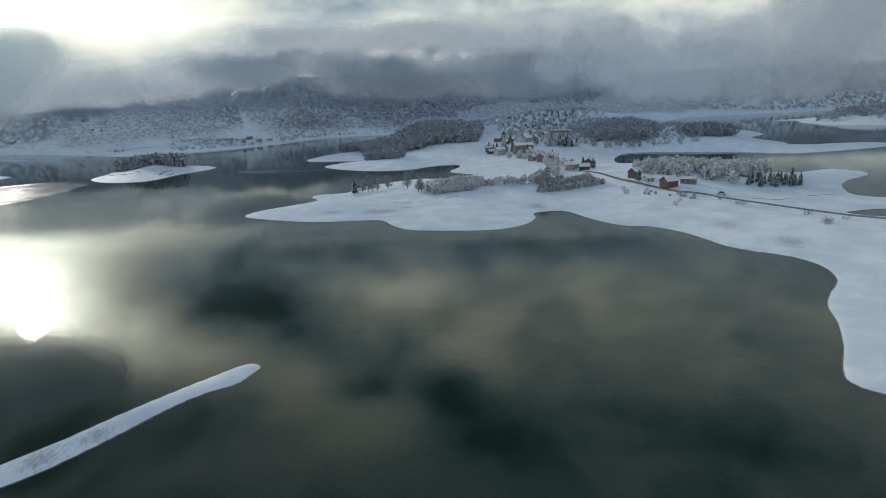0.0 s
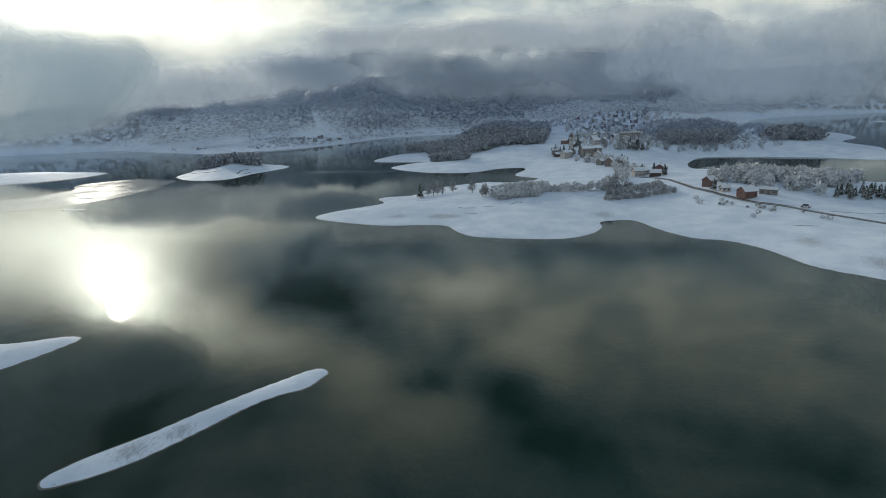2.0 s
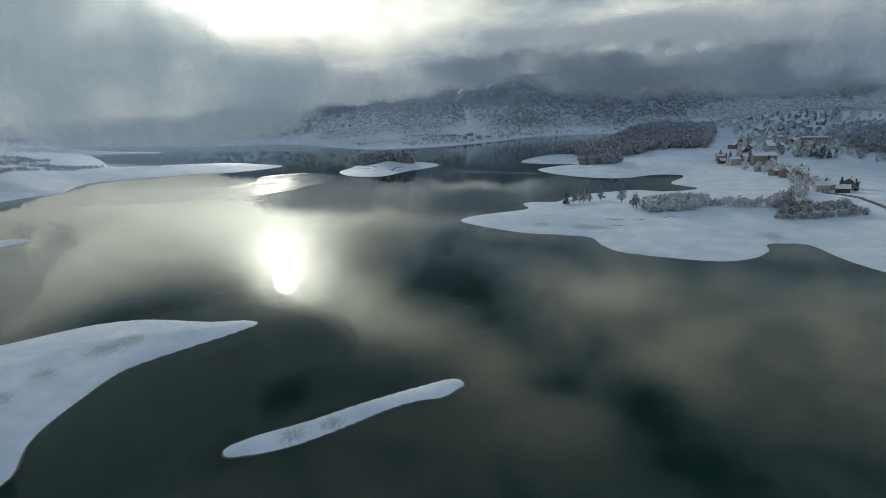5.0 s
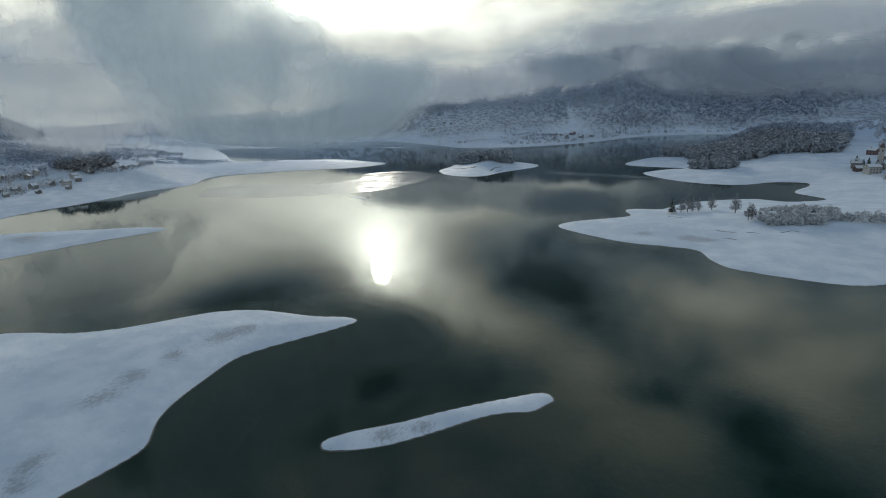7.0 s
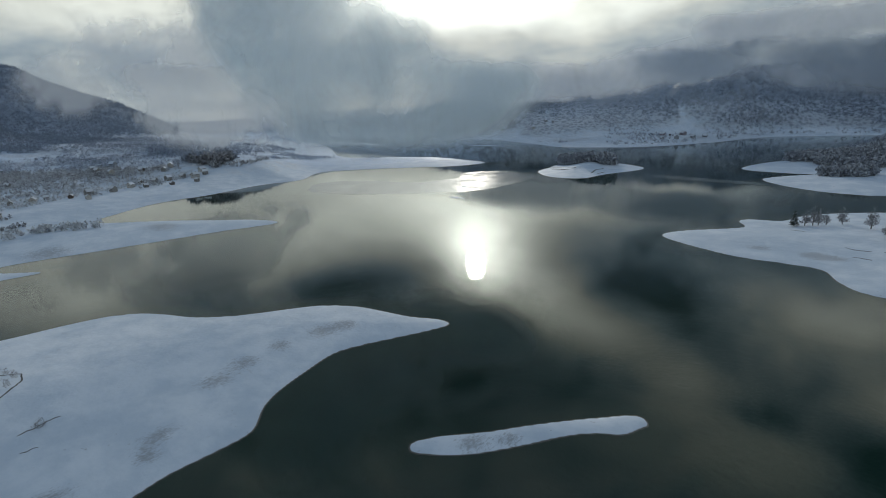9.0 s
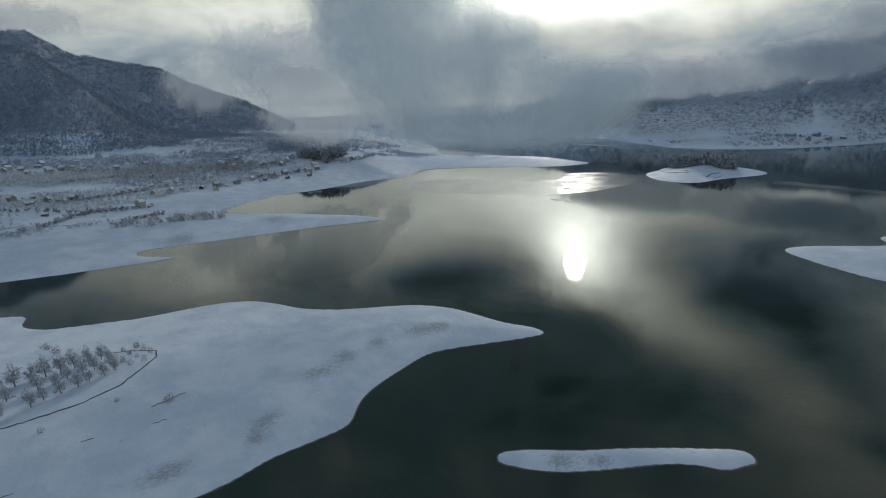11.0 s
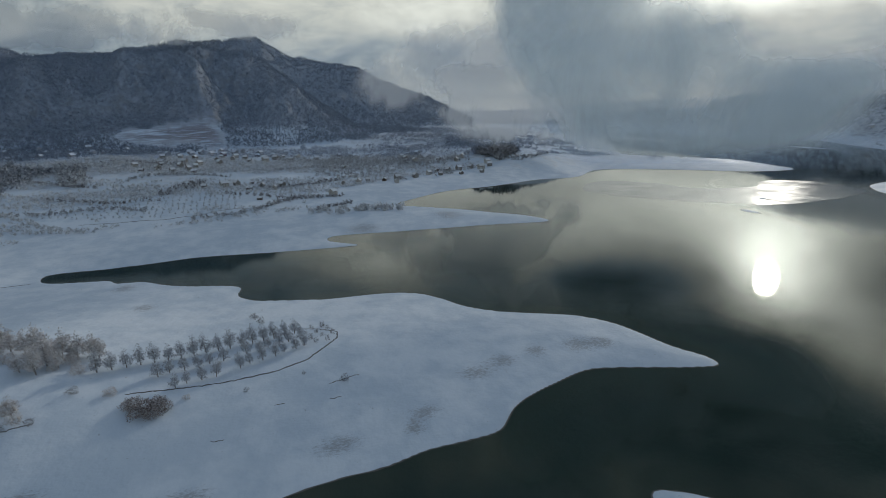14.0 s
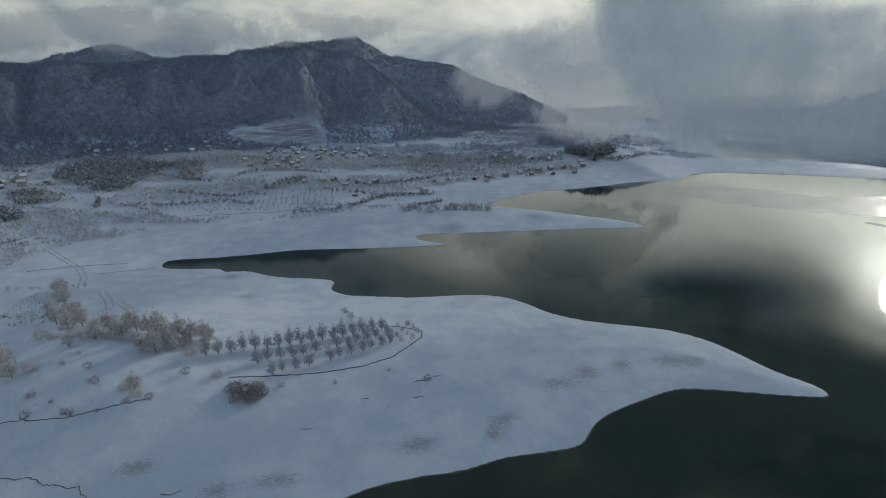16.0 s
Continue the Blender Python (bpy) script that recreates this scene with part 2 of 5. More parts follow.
# ------------------------------------------------------------------ the lie of the land
# Shore lines as plans: corners in metres, rounded off into curves.
FAR_SHORE = [(-5000, 900), (-1500, 800), (-1002, 812), (-796, 797), (-644, 832), (-576, 805), (-461, 742), (-406, 718), (-310, 758),
             (-250, 845), (-213, 958), (-150, 1005), (-71, 1035), (20, 1055), (55, 1010), (10, 930), (-40, 840), (-75, 740)]
PENINSULA = [(-84, 652), (-122, 625), (-135, 554), (-100, 538), (-74, 536), (-90, 520), (-103, 488), (-68, 450), (-29, 441), (-6, 462),
             (14, 466), (16, 449), (7, 417), (24, 396), (4, 380), (-15, 383), (-36, 369), (-52, 350), (-58, 331), (-74, 326), (-76, 317)]
HEADLAND = [(-70, 305), (-83, 291), (-95, 278), (-97, 264), (-76, 252), (-56, 245), (-29, 244), (-21, 230), (-10, 220), (15, 216),
            (27, 218), (36, 225), (42, 237), (43, 247), (50, 250), (58, 248), (65, 228), (73, 215), (84, 210), (92, 198), (96, 179)]
BAY = [(102, 170), (109, 163), (111, 153), (108, 143), (104, 137), (96, 128), (91, 121), (86, 111), (80, 101), (73, 91), (71, 86), (76, 80),
       (95, 72), (160, 55), (400, 20), (900, -40), (2500, -100), (2500, 60), (900, 120), (400, 190), (260, 235)]
FAR_INLET = [(207, 255), (210, 280), (231, 307), (257, 325), (265, 340), (258, 356), (243, 353), (224, 347), (205, 366), (208, 400), (180, 436),
             (145, 431), (150, 470), (181, 514), (236, 497), (261, 487), (294, 461), (335, 464), (399, 488), (422, 520), (380, 532), (340, 528),
             (355, 567), (362, 640), (405, 690), (428, 770), (400, 785), (380, 860), (420, 1000), (500, 1200), (610, 1300), (705, 1330),
             (1500, 1450), (5000, 1500), (5000, 5000), (-5000, 5000)]
CAPE = [(-107, 116), (-110, 106), (-114, 97), (-117, 89), (-119, 80), (-116, 69), (-113, 60), (-109, 53), (-102, 46), (-101, 38), (-101, 27),
        (-99, 18), (-99, 8), (-98, -2), (-95, -12), (-90, -40), (-95, -120), (-60, -250), (100, -350), (600, -400), (5000, -300)]
WEST_SHORE = [(5000, -5000), (-5000, -5000), (-5000, 720), (-1100, 700), (-906, 640), (-760, 560), (-628, 480), (-560, 505), (-491, 529),
              (-440, 520), (-392, 503), (-405, 458), (-440, 428), (-472, 398), (-500, 362), (-495, 338), (-466, 303), (-470, 262), (-462, 230)]
ARM = [(-455, 200), (-452, 161), (-430, 125), (-407, 103), (-373, 132), (-340, 156), (-320, 170), (-298, 173), (-305, 143), (-311, 110),
       (-317, 75), (-323, 42), (-311, 36), (-294, 50), (-297, 21), (-303, -10), (-308, -36), (-305, -72), (-307, -97)]
INLET = [(-302, -103), (-290, -97), (-282, -72), (-275, -66), (-272, -55), (-263, -45), (-255, -33), (-250, -20), (-243, -12), (-232, -13),
         (-223, -7), (-218, 4), (-211, 23), (-209, 41), (-203, 55), (-192, 63), (-180, 69), (-170, 78), (-164, 88), (-155, 101), (-145, 108),
         (-134, 111), (-123, 113), (-113, 117)]
ISLET = [(-290, 455), (-261, 430), (-231, 432), (-225, 467), (-211, 520), (-245, 550), (-267, 548), (-302, 520), (-298, 488)]
SPIT = [(-37.5, 101), (-41, 102.5), (-47, 96.5), (-52, 91), (-58, 83.5), (-63, 77), (-69, 70.5), (-72, 65.5), (-71.5, 63), (-69, 62.5),
        (-63, 66.5), (-60, 69.5), (-57, 73.5), (-53, 79.5), (-48, 87.5), (-44, 91.5), (-40, 94), (-38.3, 98)]
EAST_LAND = [(584, 868), (625, 775), (900, 690), (2000, 800), (2000, 1150), (720, 1030), (640, 985)]
POND = [(170, 224), (190, 228), (206, 220), (196, 211), (178, 214)]
BARS = [(-262, 300, 9, 2.2, 0.5), (-290, 345, 6, 2, 0.4), (-552, 712, 45, 5, 0.6)]


def rounded(corners, steps=4):
    """A closed curve through the corners."""
    p = np.array(corners, float)
    a, b, c, d = np.roll(p, 1, 0), p, np.roll(p, -1, 0), np.roll(p, -2, 0)
    out = []
    for k in range(steps):
        t = k / steps
        out.append(0.5 * (2 * b + (c - a) * t + (2 * a - 5 * b + 4 * c - d) * t * t + (3 * b - a - 3 * c + d) * t ** 3))
    return np.stack(out, 1).reshape(-1, 2)


def signed(q, poly):
    """Metres inside (+) or outside (-) a closed outline, for points q."""
    best = np.full(len(q), 1e18)
    inside = np.zeros(len(q), bool)
    for a, b in zip(poly, np.roll(poly, -1, 0)):
        e = b - a
        w = q - a
        t = np.clip((w @ e) / max(e @ e, 1e-9), 0, 1)
        dx, dy = w[:, 0] - t * e[0], w[:, 1] - t * e[1]
        np.minimum(best, dx * dx + dy * dy, out=best)
        if a[1] != b[1]:
            cross = (a[1] > q[:, 1]) != (b[1] > q[:, 1])
            inside ^= cross & (q[:, 0] < e[0] * (q[:, 1] - a[1]) / e[1] + a[0])
    return np.where(inside, 1, -1) * np.sqrt(best)


NORTH = rounded(FAR_SHORE + PENINSULA + HEADLAND + BAY + FAR_INLET)
WEST = rounded(CAPE + WEST_SHORE + ARM + INLET)
SMALL = [rounded(p) for p in (ISLET, SPIT, EAST_LAND)]
POND_EDGE = rounded(POND)


def wave(x, y, size, seed, octaves=4):
    """Smooth value noise from -1 to 1."""
    total, gain = np.zeros_like(x), 1.0
    for o in range(octaves):
        gx, gy = x / size + seed * 17.3 + o * 5.1, y / size - seed * 9.7 + o * 3.3
        ix, iy = np.floor(gx), np.floor(gy)
        fx, fy = gx - ix, gy - iy
        fx, fy = fx * fx * (3 - 2 * fx), fy * fy * (3 - 2 * fy)

        def cell(i, j):
            v = np.sin(i * 127.1 + j * 311.7 + seed * 74.7) * 43758.5453
            return (v - np.floor(v)) * 2 - 1
        low = cell(ix, iy) * (1 - fx) + cell(ix + 1, iy) * fx
        high = cell(ix, iy + 1) * (1 - fx) + cell(ix + 1, iy + 1) * fx
        total += gain * (low * (1 - fy) + high * fy)
        gain, size = gain * 0.5, size * 0.47
    return total / 1.9


def smooth(x):
    x = np.clip(x, 0, 1)
    return x * x * (3 - 2 * x)


# knolls: x, y, height, half lengths, turn
KNOLLS = [(-140, -75, 9, 55, 40, 0), (-20, 690, 15, 90, 70, 20), (190, 900, 26, 170, 160, 0), (300, 640, 7, 60, 90, 0), (-258, 500, 4, 30, 35, 0),
          (130, 300, 3, 60, 40, 0), (120, 560, 6, 70, 60, 0), (-560, 300, 10, 90, 70, 0), (760, 900, 9, 150, 110, 0), (-330, 1050, 38, 55, 60, 0), (-250, 1080, 25, 60, 60, 0)]
WEST_AZ = [58, 70, 75, 77.1, 77.9, 80.3, 82.7, 85, 86.7, 87.9, 90, 95.2, 97.8, 100.4, 103.8, 105.7, 108, 112, 116, 122, 140, 180]
WEST_EL = [-4.45, -4.45, -4.45, -4.05, -3.55, -1.5, 0.05, 1.75, 2.95, 3.95, 4.65, 5.05, 4.85, 4.45, 4.45, 4.05, 3.95, 3.65, 3.75, 4.05, 3.95, 3.95]
BACK_AZ = [52, 57, 60, 64, 66.6, 69.3, 72, 74.5, 77, 78.8, 81.9, 83.6, 85, 86.6, 88.2, 90, 95.2, 97.8, 100.4, 104, 105.7, 107.4, 109.4, 113.6, 115.2, 117, 140, 180]
BACK_EL = [-4.2, -3.2, -1.7, -1.6, -1.4, -0.3, 0.9, 1.4, 2.3, 3.3, 3.9, 4.2, 4.4, 5.3, 6.1, 6, 5.7, 5.2, 4.7, 4.6, 4.3, 5, 5.55, 4.7, 4.2, 3.8, 4, 4]
NORTH_AZ = [-180, -70, -40, -30, -22, -12, 0, 10, 20, 30, 38, 46, 60, 180]
NORTH_R0 = [900, 1300, 1420, 1420, 1400, 1180, 1090, 1020, 985, 960, 960, 1000, 1200, 900]
NORTH_TOP = [120, 110, 115, 110, 105, 110, 112, 112, 108, 98, 78, 45, 30, 120]


def slides(x, y):
    """Open snow strips down the northern mountain."""
    return smooth((wave(x + 0.5 * y, y * 0.2, 15, 53, 3) - 0.25) / 0.3)


def spurs(az, r, rough):
    """0 along the spurs of the western hills, about 1 down in the gullies."""
    return np.abs(wave(az * 13 + 30 * rough, r * 0.28, 62, 6, 4)) * 1.5


def lie(x, y):
    """Height of the ground, scrub cover and bare earth."""
    q = np.stack([x, y], 1)
    dn, dw = signed(q, NORTH), signed(q, WEST)
    d = np.maximum(dn, dw)
    for p in SMALL:
        d = np.maximum(d, signed(q, p))
    d = np.minimum(d, -signed(q, POND_EDGE))
    for bx, by, rx, ry, _ in BARS:
        far = np.hypot((x - bx) / rx, (y - by) / ry)
        d = np.maximum(d, (1 - far) * ry)
    d = d + 0.7 * wave(x, y, 14, 3, 3) * smooth(1 - np.abs(d) / 12) * np.clip(np.hypot(x, y) / 250, 0.25, 1)
    up = np.maximum(d, 0)
    z = 10 * (1 - np.exp(-up / 85)) + 0.22 * smooth(up / 1.2)
    z = np.where(d < 0, np.maximum(0.13 * d, -9), z)
    inland = smooth(up / 60)
    z += np.maximum(dw - 80, 0).clip(0, 330) * 0.10
    z += np.where(up > 0, inland * (0.9 * wave(x, y, 60, 1) + 0.25 * wave(x, y, 15, 2)), 0)
    for kx, ky, kh, sx, sy, turn in KNOLLS:
        c, s = math.cos(radians(turn)), math.sin(radians(turn))
        u, v = ((x - kx) * c + (y - ky) * s) / sx, ((y - ky) * c - (x - kx) * s) / sy
        z += kh * np.exp(-(u * u + v * v)) * inland
    r, az = np.hypot(x, y), np.degrees(np.arctan2(-x, y))
    az_west = np.where(az < -100, az + 360, az)
    # western hills, two ridges deep
    rough = wave(x, y, 160, 5, 5)
    gully = spurs(az_west, r, rough)
    for ridge_az, ridge_el, foot, crest, cut in ((WEST_AZ, WEST_EL, 690, 930, 0.62), (BACK_AZ, BACK_EL, 960, 1380, 0.30)):
        top = 74 + crest * np.tan(np.radians(np.interp(az_west, ridge_az, ridge_el)))
        side = smooth((az_west - 50) / 14) * smooth((215 - az_west) / 20)
        body = smooth(((r + 45 * rough) - foot) / (crest - foot)) * np.where(r > crest, np.maximum(1 - (r - crest) / 900, 0.25), 1)
        rise = np.maximum(top - 38, 0) * body * side
        rise *= 1 + 0.2 * cut - cut * gully * smooth((r - foot) / 120) * smooth((crest + 30 - r) / 120)
        z = np.where(up > 0, np.maximum(z, np.minimum(z, 40) + rise), z)
    # northern mountain
    foot = np.interp(az, NORTH_AZ, NORTH_R0)
    top = np.interp(az, NORTH_AZ, NORTH_TOP)
    climb = np.maximum(r + 28 * rough - foot, 0)
    cliff = smooth((az - 9) / 5) * smooth((27 - az) / 5)
    crag = 1 - (0.30 + 0.45 * cliff) * np.abs(wave(x + 0.35 * y, y * 0.5, 62, 8, 5)) * smooth(climb / 50) + 0.12 * wave(x, y * 0.5, 26, 19, 3) * smooth(climb / 40)
    front = smooth((66 - az) / 14) * np.where(y > 0, 1, 0.6)
    z = np.where(up > 0, z + np.minimum(0.46 * climb * crag, top) * front * smooth(up / 70), z)
    # cover
    scrub = 0.10 + 0.0 * x
    scrub += 0.75 * smooth((z - 46) / 22)
    plain = smooth((dw - 70) / 120)
    scrub += plain * (0.36 + 0.40 * wave(x, y * 0.25, 34, 9, 4))
    scrub += (0.60 + 0.28 * smooth((16 - az) / 8) - 0.3 * slides(x, y)) * smooth((climb - 5) / 45) * smooth((dn - 18) / 40) + (0.25 + 0.4 * wave(x, y, 45, 14, 3)) * smooth((r - 850) / 40) * smooth((46 - az) / 8)
    scrub += 0.3 * smooth((az_west - 44) / 6) * smooth((84 - az_west) / 12) * smooth((r - 540) / 60)
    scrub *= smooth((up - 10) / 25)
    quarry = np.exp(-(((az_west - 96.5 + 4.0 * wave(x, y, 40, 4, 4)) / 3.6) ** 2) - ((r - 722 + 30 * wave(x, y, 45, 15, 3)) / 34) ** 2) * smooth((wave(x, y, 30, 16, 3) + 0.7) / 0.4) * 1.3
    return z, np.clip(scrub - quarry, 0, 1), np.clip(quarry, 0, 1)


def height(x, y):
    return float(lie(np.array([float(x)]), np.array([float(y)]))[0][0])


def heights(x, y):
    return lie(np.asarray(x, float), np.asarray(y, float))[0]


def mesh_of(name, verts, faces, mat=None, smoothed=False, attributes=()):
    me = bpy.data.meshes.new(name)
    if isinstance(faces, np.ndarray):
        me.vertices.add(len(verts))
        me.vertices.foreach_set("co", np.asarray(verts, np.float32).ravel())
        k = faces.shape[1]
        me.loops.add(faces.size)
        me.loops.foreach_set("vertex_index", faces.ravel().astype(np.int32))
        me.polygons.add(len(faces))
        me.polygons.foreach_set("loop_start", (np.arange(len(faces)) * k).astype(np.int32))
        me.update(calc_edges=True)
    else:
        me.from_pydata(verts, [], faces)
    me.polygons.foreach_set("use_smooth", np.full(len(me.polygons), smoothed))
    for key, values in dict(attributes).items():
        me.attributes.new(key, "FLOAT", "POINT").data.foreach_set("value", np.asarray(values, np.float32))
    if mat:
        me.materials.append(mat)
    return me


# where frozen grass shows through the snow: place and half widths
GRASS = [(-132, 86, 5, 6), (-130, 94, 4, 4), (-127, 50, 4, 6), (-131, 60, 4, 5), (-114, 31, 3, 5), (-109, 9, 4, 6), (-103, -22, 3, 6), (-102, -34, 3, 4), (-111, -52, 3, 6),
         (-109, 27, 3, 3), (-220, -46, 7, 5), (-62, 72, 4, 4), (-57, 78, 3, 3), (-133, 72, 4, 4), (-26, 257, 8, 4), (-53, 259, 7, 4), (-33, 258, 6, 5), (46, 258, 7, 7), (108, 201, 6, 8),
         (116, 175, 6, 8), (-340, 120, 18, 12), (-330, 60, 14, 14), (-260, -60, 10, 6)]


def build_ground():
    az = np.concatenate([np.arange(-48, 128, 0.19), np.arange(128, 312, 2.0)])
    r = [30.0]
    while r[-1] < 4700:
        r.append(r[-1] * 1.0092)
    r = np.array(r)
    aa, rr = np.meshgrid(np.radians(az), r)
    x, y = (-rr * np.sin(aa)).ravel(), (rr * np.cos(aa)).ravel()
    z, scrub, bare = lie(x, y)
    m, k = len(az), len(r)
    i = np.arange(k - 1)[:, None] * m
    j = np.arange(m)[None, :]
    j2 = (j + 1) % m
    faces = np.stack([i + j, i + m + j, i + m + j2, i + j2], 2).reshape(-1, 4)
    grass = np.zeros_like(x)
    for gx, gy, sx, sy in GRASS:
        grass += np.exp(-((x - gx) / sx) ** 2 - ((y - gy) / sy) ** 2)
    ob = new("ground", mesh_of("ground", np.stack([x, y, z], 1), faces, GROUND, True, {"brush": scrub, "bare": bare, "grass": np.clip(grass, 0, 1)}))
    ob.data.flip_normals()
    return tagged(ob, "snow-covered lake shores, capes, fields and mountain slopes", "ground", kind="structure")


build_ground()
lake = new("water", mesh_of("water", [(-4800, -4800, 0), (4800, -4800, 0), (4800, 4800, 0), (-4800, 4800, 0)], [(0, 1, 2, 3)], WATER))
tagged(lake, "calm dark green reservoir water mirroring the clouds", "lake", kind="structure")



def ice_sheet(label, corners, lift=0.03):
    """A skin of ice a few centimetres thick on the water."""
    edge = rounded(corners, 8)
    edge = edge + np.stack([wave(edge[:, 0], edge[:, 1], 22, 81, 3), wave(edge[:, 1], edge[:, 0], 22, 82, 3)], 1) * 4.0
    k = len(edge)
    verts = [(x, y, lift) for x, y in edge] + [(x, y, -0.05) for x, y in edge]
    faces = [tuple(range(k))] + [(i, (i + 1) % k, k + (i + 1) % k, k + i) for i in range(k)]
    bm = bmesh.new()
    vs = [bm.verts.new(v) for v in verts]
    for f in faces:
        bm.faces.new([vs[i] for i in f])
    bmesh.ops.recalc_face_normals(bm, faces=bm.faces)
    me = bpy.data.meshes.new("ice_sheet")
    bm.to_mesh(me), bm.free()
    me.materials.append(ICE)
    return tagged(new("ice_sheet", me), label, "ice", kind="stuff")


ice_sheet("thin pale ice skin on the sheltered water off the far cape", [(-392, 262), (-338, 272), (-302, 300), (-268, 338), (-268, 408), (-288, 440), (-330, 446), (-352, 420), (-335, 380), (-352, 345), (-400, 330), (-430, 300)])
ice_sheet("narrow ice skin beneath the wooded islet", [(-185, 470), (-150, 462), (-95, 458), (-88, 466), (-130, 476), (-180, 482)])
# ------------------------------------------------------------------ low clouds


def cloud_bank(label, mat, r, puffs, layers=3, gap=25.0, gain=1.5, grid=(72, 32)):
    """Soft curtains of cloud, one behind the other. Puffs: azimuth, height, half widths in degrees and metres. fade: 1 inside, 0 outside them."""
    p = np.array(puffs, float)
    az0, az1 = (p[:, 0] - 2.0 * p[:, 2]).min(), (p[:, 0] + 2.0 * p[:, 2]).max()
    z0, z1 = (p[:, 1] - 2.0 * p[:, 3]).min(), (p[:, 1] + 2.0 * p[:, 3]).max()
    u, v = np.meshgrid(np.linspace(0, 1, grid[0] + 1), np.linspace(0, 1, grid[1] + 1), indexing="ij")
    u, v = u.ravel(), v.ravel()
    az, z = az0 + (az1 - az0) * u, z0 + (z1 - z0) * v
    verts, faces, fade = [], [], []
    for k in range(layers):
        f = np.zeros_like(az)
        wa2, wz2 = wave(az * 12 + 90 * k, z, 60, 51 + k, 4), wave(az * 12, z + 90 * k, 60, 61 + k, 4)
        for j, (pa, pz, wa, wz) in enumerate(p):
            shift = math.sin(3.1 * k + 1.7 * j)
            f = 1 - (1 - f) * (1 - 0.85 * np.exp(-((az - pa - 0.25 * wa * shift) / wa + 0.45 * wa2) ** 2 - ((z - pz - 0.2 * wz * shift) / wz + 0.45 * wz2) ** 2))
        f = np.clip((f - 0.01) * gain, 0, 1) * np.minimum(1, 8 * np.minimum(np.minimum(u, 1 - u), np.minimum(v, 1 - v)))
        rad = r + k * gap + 0.02 * r * np.sin(7 * u + 2 * k) + 0.02 * r * np.sin(4 * v + k)
        a = np.radians(az)
        base = k * len(az)
        verts.append(np.stack([-rad * np.sin(a), rad * np.cos(a), z], 1))
        fade.append(f)
        i, j = np.meshgrid(np.arange(grid[0]), np.arange(grid[1]), indexing="ij")
        q = base + (i * (grid[1] + 1) + j).ravel()
        q = np.stack([q, q + grid[1] + 1, q + grid[1] + 2, q + 1], 1)
        faces.append(q[f[q - base].max(1) > 0.0])
    ob = new("low_cloud", mesh_of("low_cloud", np.concatenate(verts), np.concatenate(faces), mat, True, {"fade": np.concatenate(fade)}))
    return tagged(ob, label, "cloud", kind="stuff")


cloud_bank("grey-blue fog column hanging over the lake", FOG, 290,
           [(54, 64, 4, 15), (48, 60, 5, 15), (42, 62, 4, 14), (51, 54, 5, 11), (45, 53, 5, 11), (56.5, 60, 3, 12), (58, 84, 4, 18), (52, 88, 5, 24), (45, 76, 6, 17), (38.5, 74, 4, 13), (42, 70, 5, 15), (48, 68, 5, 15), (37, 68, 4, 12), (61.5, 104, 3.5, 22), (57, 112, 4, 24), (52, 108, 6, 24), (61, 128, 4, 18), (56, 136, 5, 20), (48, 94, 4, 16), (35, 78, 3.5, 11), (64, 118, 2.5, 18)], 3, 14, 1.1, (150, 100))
cloud_bank("sunlit crest of the fog column", TORN, 620, [(63.0, 150, 2.4, 24), (61, 165, 3, 30), (66, 120, 2.6, 24)], 1, 10, 1.2, (90, 60))
cloud_bank("cloud base lying on the northern mountain, its shade painted dark grey", SHADED_CLOUD, 1000,
           [(18, 122, 6, 18), (11, 112, 6, 26), (4, 102, 6, 32), (-3, 98, 6, 34), (-9, 100, 6, 32), (-14, 108, 5, 26)], 2, 18, 1.35)
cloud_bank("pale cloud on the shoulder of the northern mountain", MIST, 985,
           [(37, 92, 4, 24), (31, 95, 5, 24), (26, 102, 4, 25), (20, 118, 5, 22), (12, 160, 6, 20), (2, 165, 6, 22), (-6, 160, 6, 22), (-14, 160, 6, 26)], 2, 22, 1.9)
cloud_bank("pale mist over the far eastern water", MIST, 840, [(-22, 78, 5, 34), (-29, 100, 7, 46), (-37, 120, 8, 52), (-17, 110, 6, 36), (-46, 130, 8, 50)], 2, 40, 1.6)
cloud_bank("torn white mist on the western hillside", TORN, 735, [(75, 108, 2.6, 34), (71, 118, 4, 40), (66, 130, 5, 50), (79, 92, 3, 16)], 1, 24, 1.2)
cloud_bank("pale torn mist where the fog meets the valley", TORN, 600, [(66, 72, 3, 24), (62.5, 62, 3, 24), (69, 84, 3, 24), (64.5, 86, 3, 20), (60, 50, 4, 18)], 1, 20, 2.0)
cloud_bank("pale cloud capping the western ridge", TORN, 900, [(97, 190, 8, 24), (107, 186, 7, 22), (89, 196, 5, 20), (118, 186, 8, 26)], 1, 30, 1.3)
# one see-through blue sheet stands in for the light scattered by distance
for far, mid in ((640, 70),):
    cloud_bank("thin sheet painted with blue air light before the mountains", HAZE_TINT, far, [(a, mid, 14, 60) for a in range(-50, 140, 10)], 1, 60, 2.0, (160, 20))

# ------------------------------------------------------------------ materials of the things


def twig_nodes(dark, light, frost):
    def build(n):
        per = n.add("ShaderNodeNewGeometry").outputs["Random Per Island"]
        at = n.add("ShaderNodeTexCoord").outputs["Object"]
        col = n.mix(n.ramp(per, 0.1, 0.95), dark, light)
        col = n.mix(n.math("MULTIPLY", n.ramp(n.noise(at, 0.9, 3.0), 0.45, 0.65), frost), col, (0.74, 0.76, 0.79, 1))
        principled(n, col, 0.9)
    return build


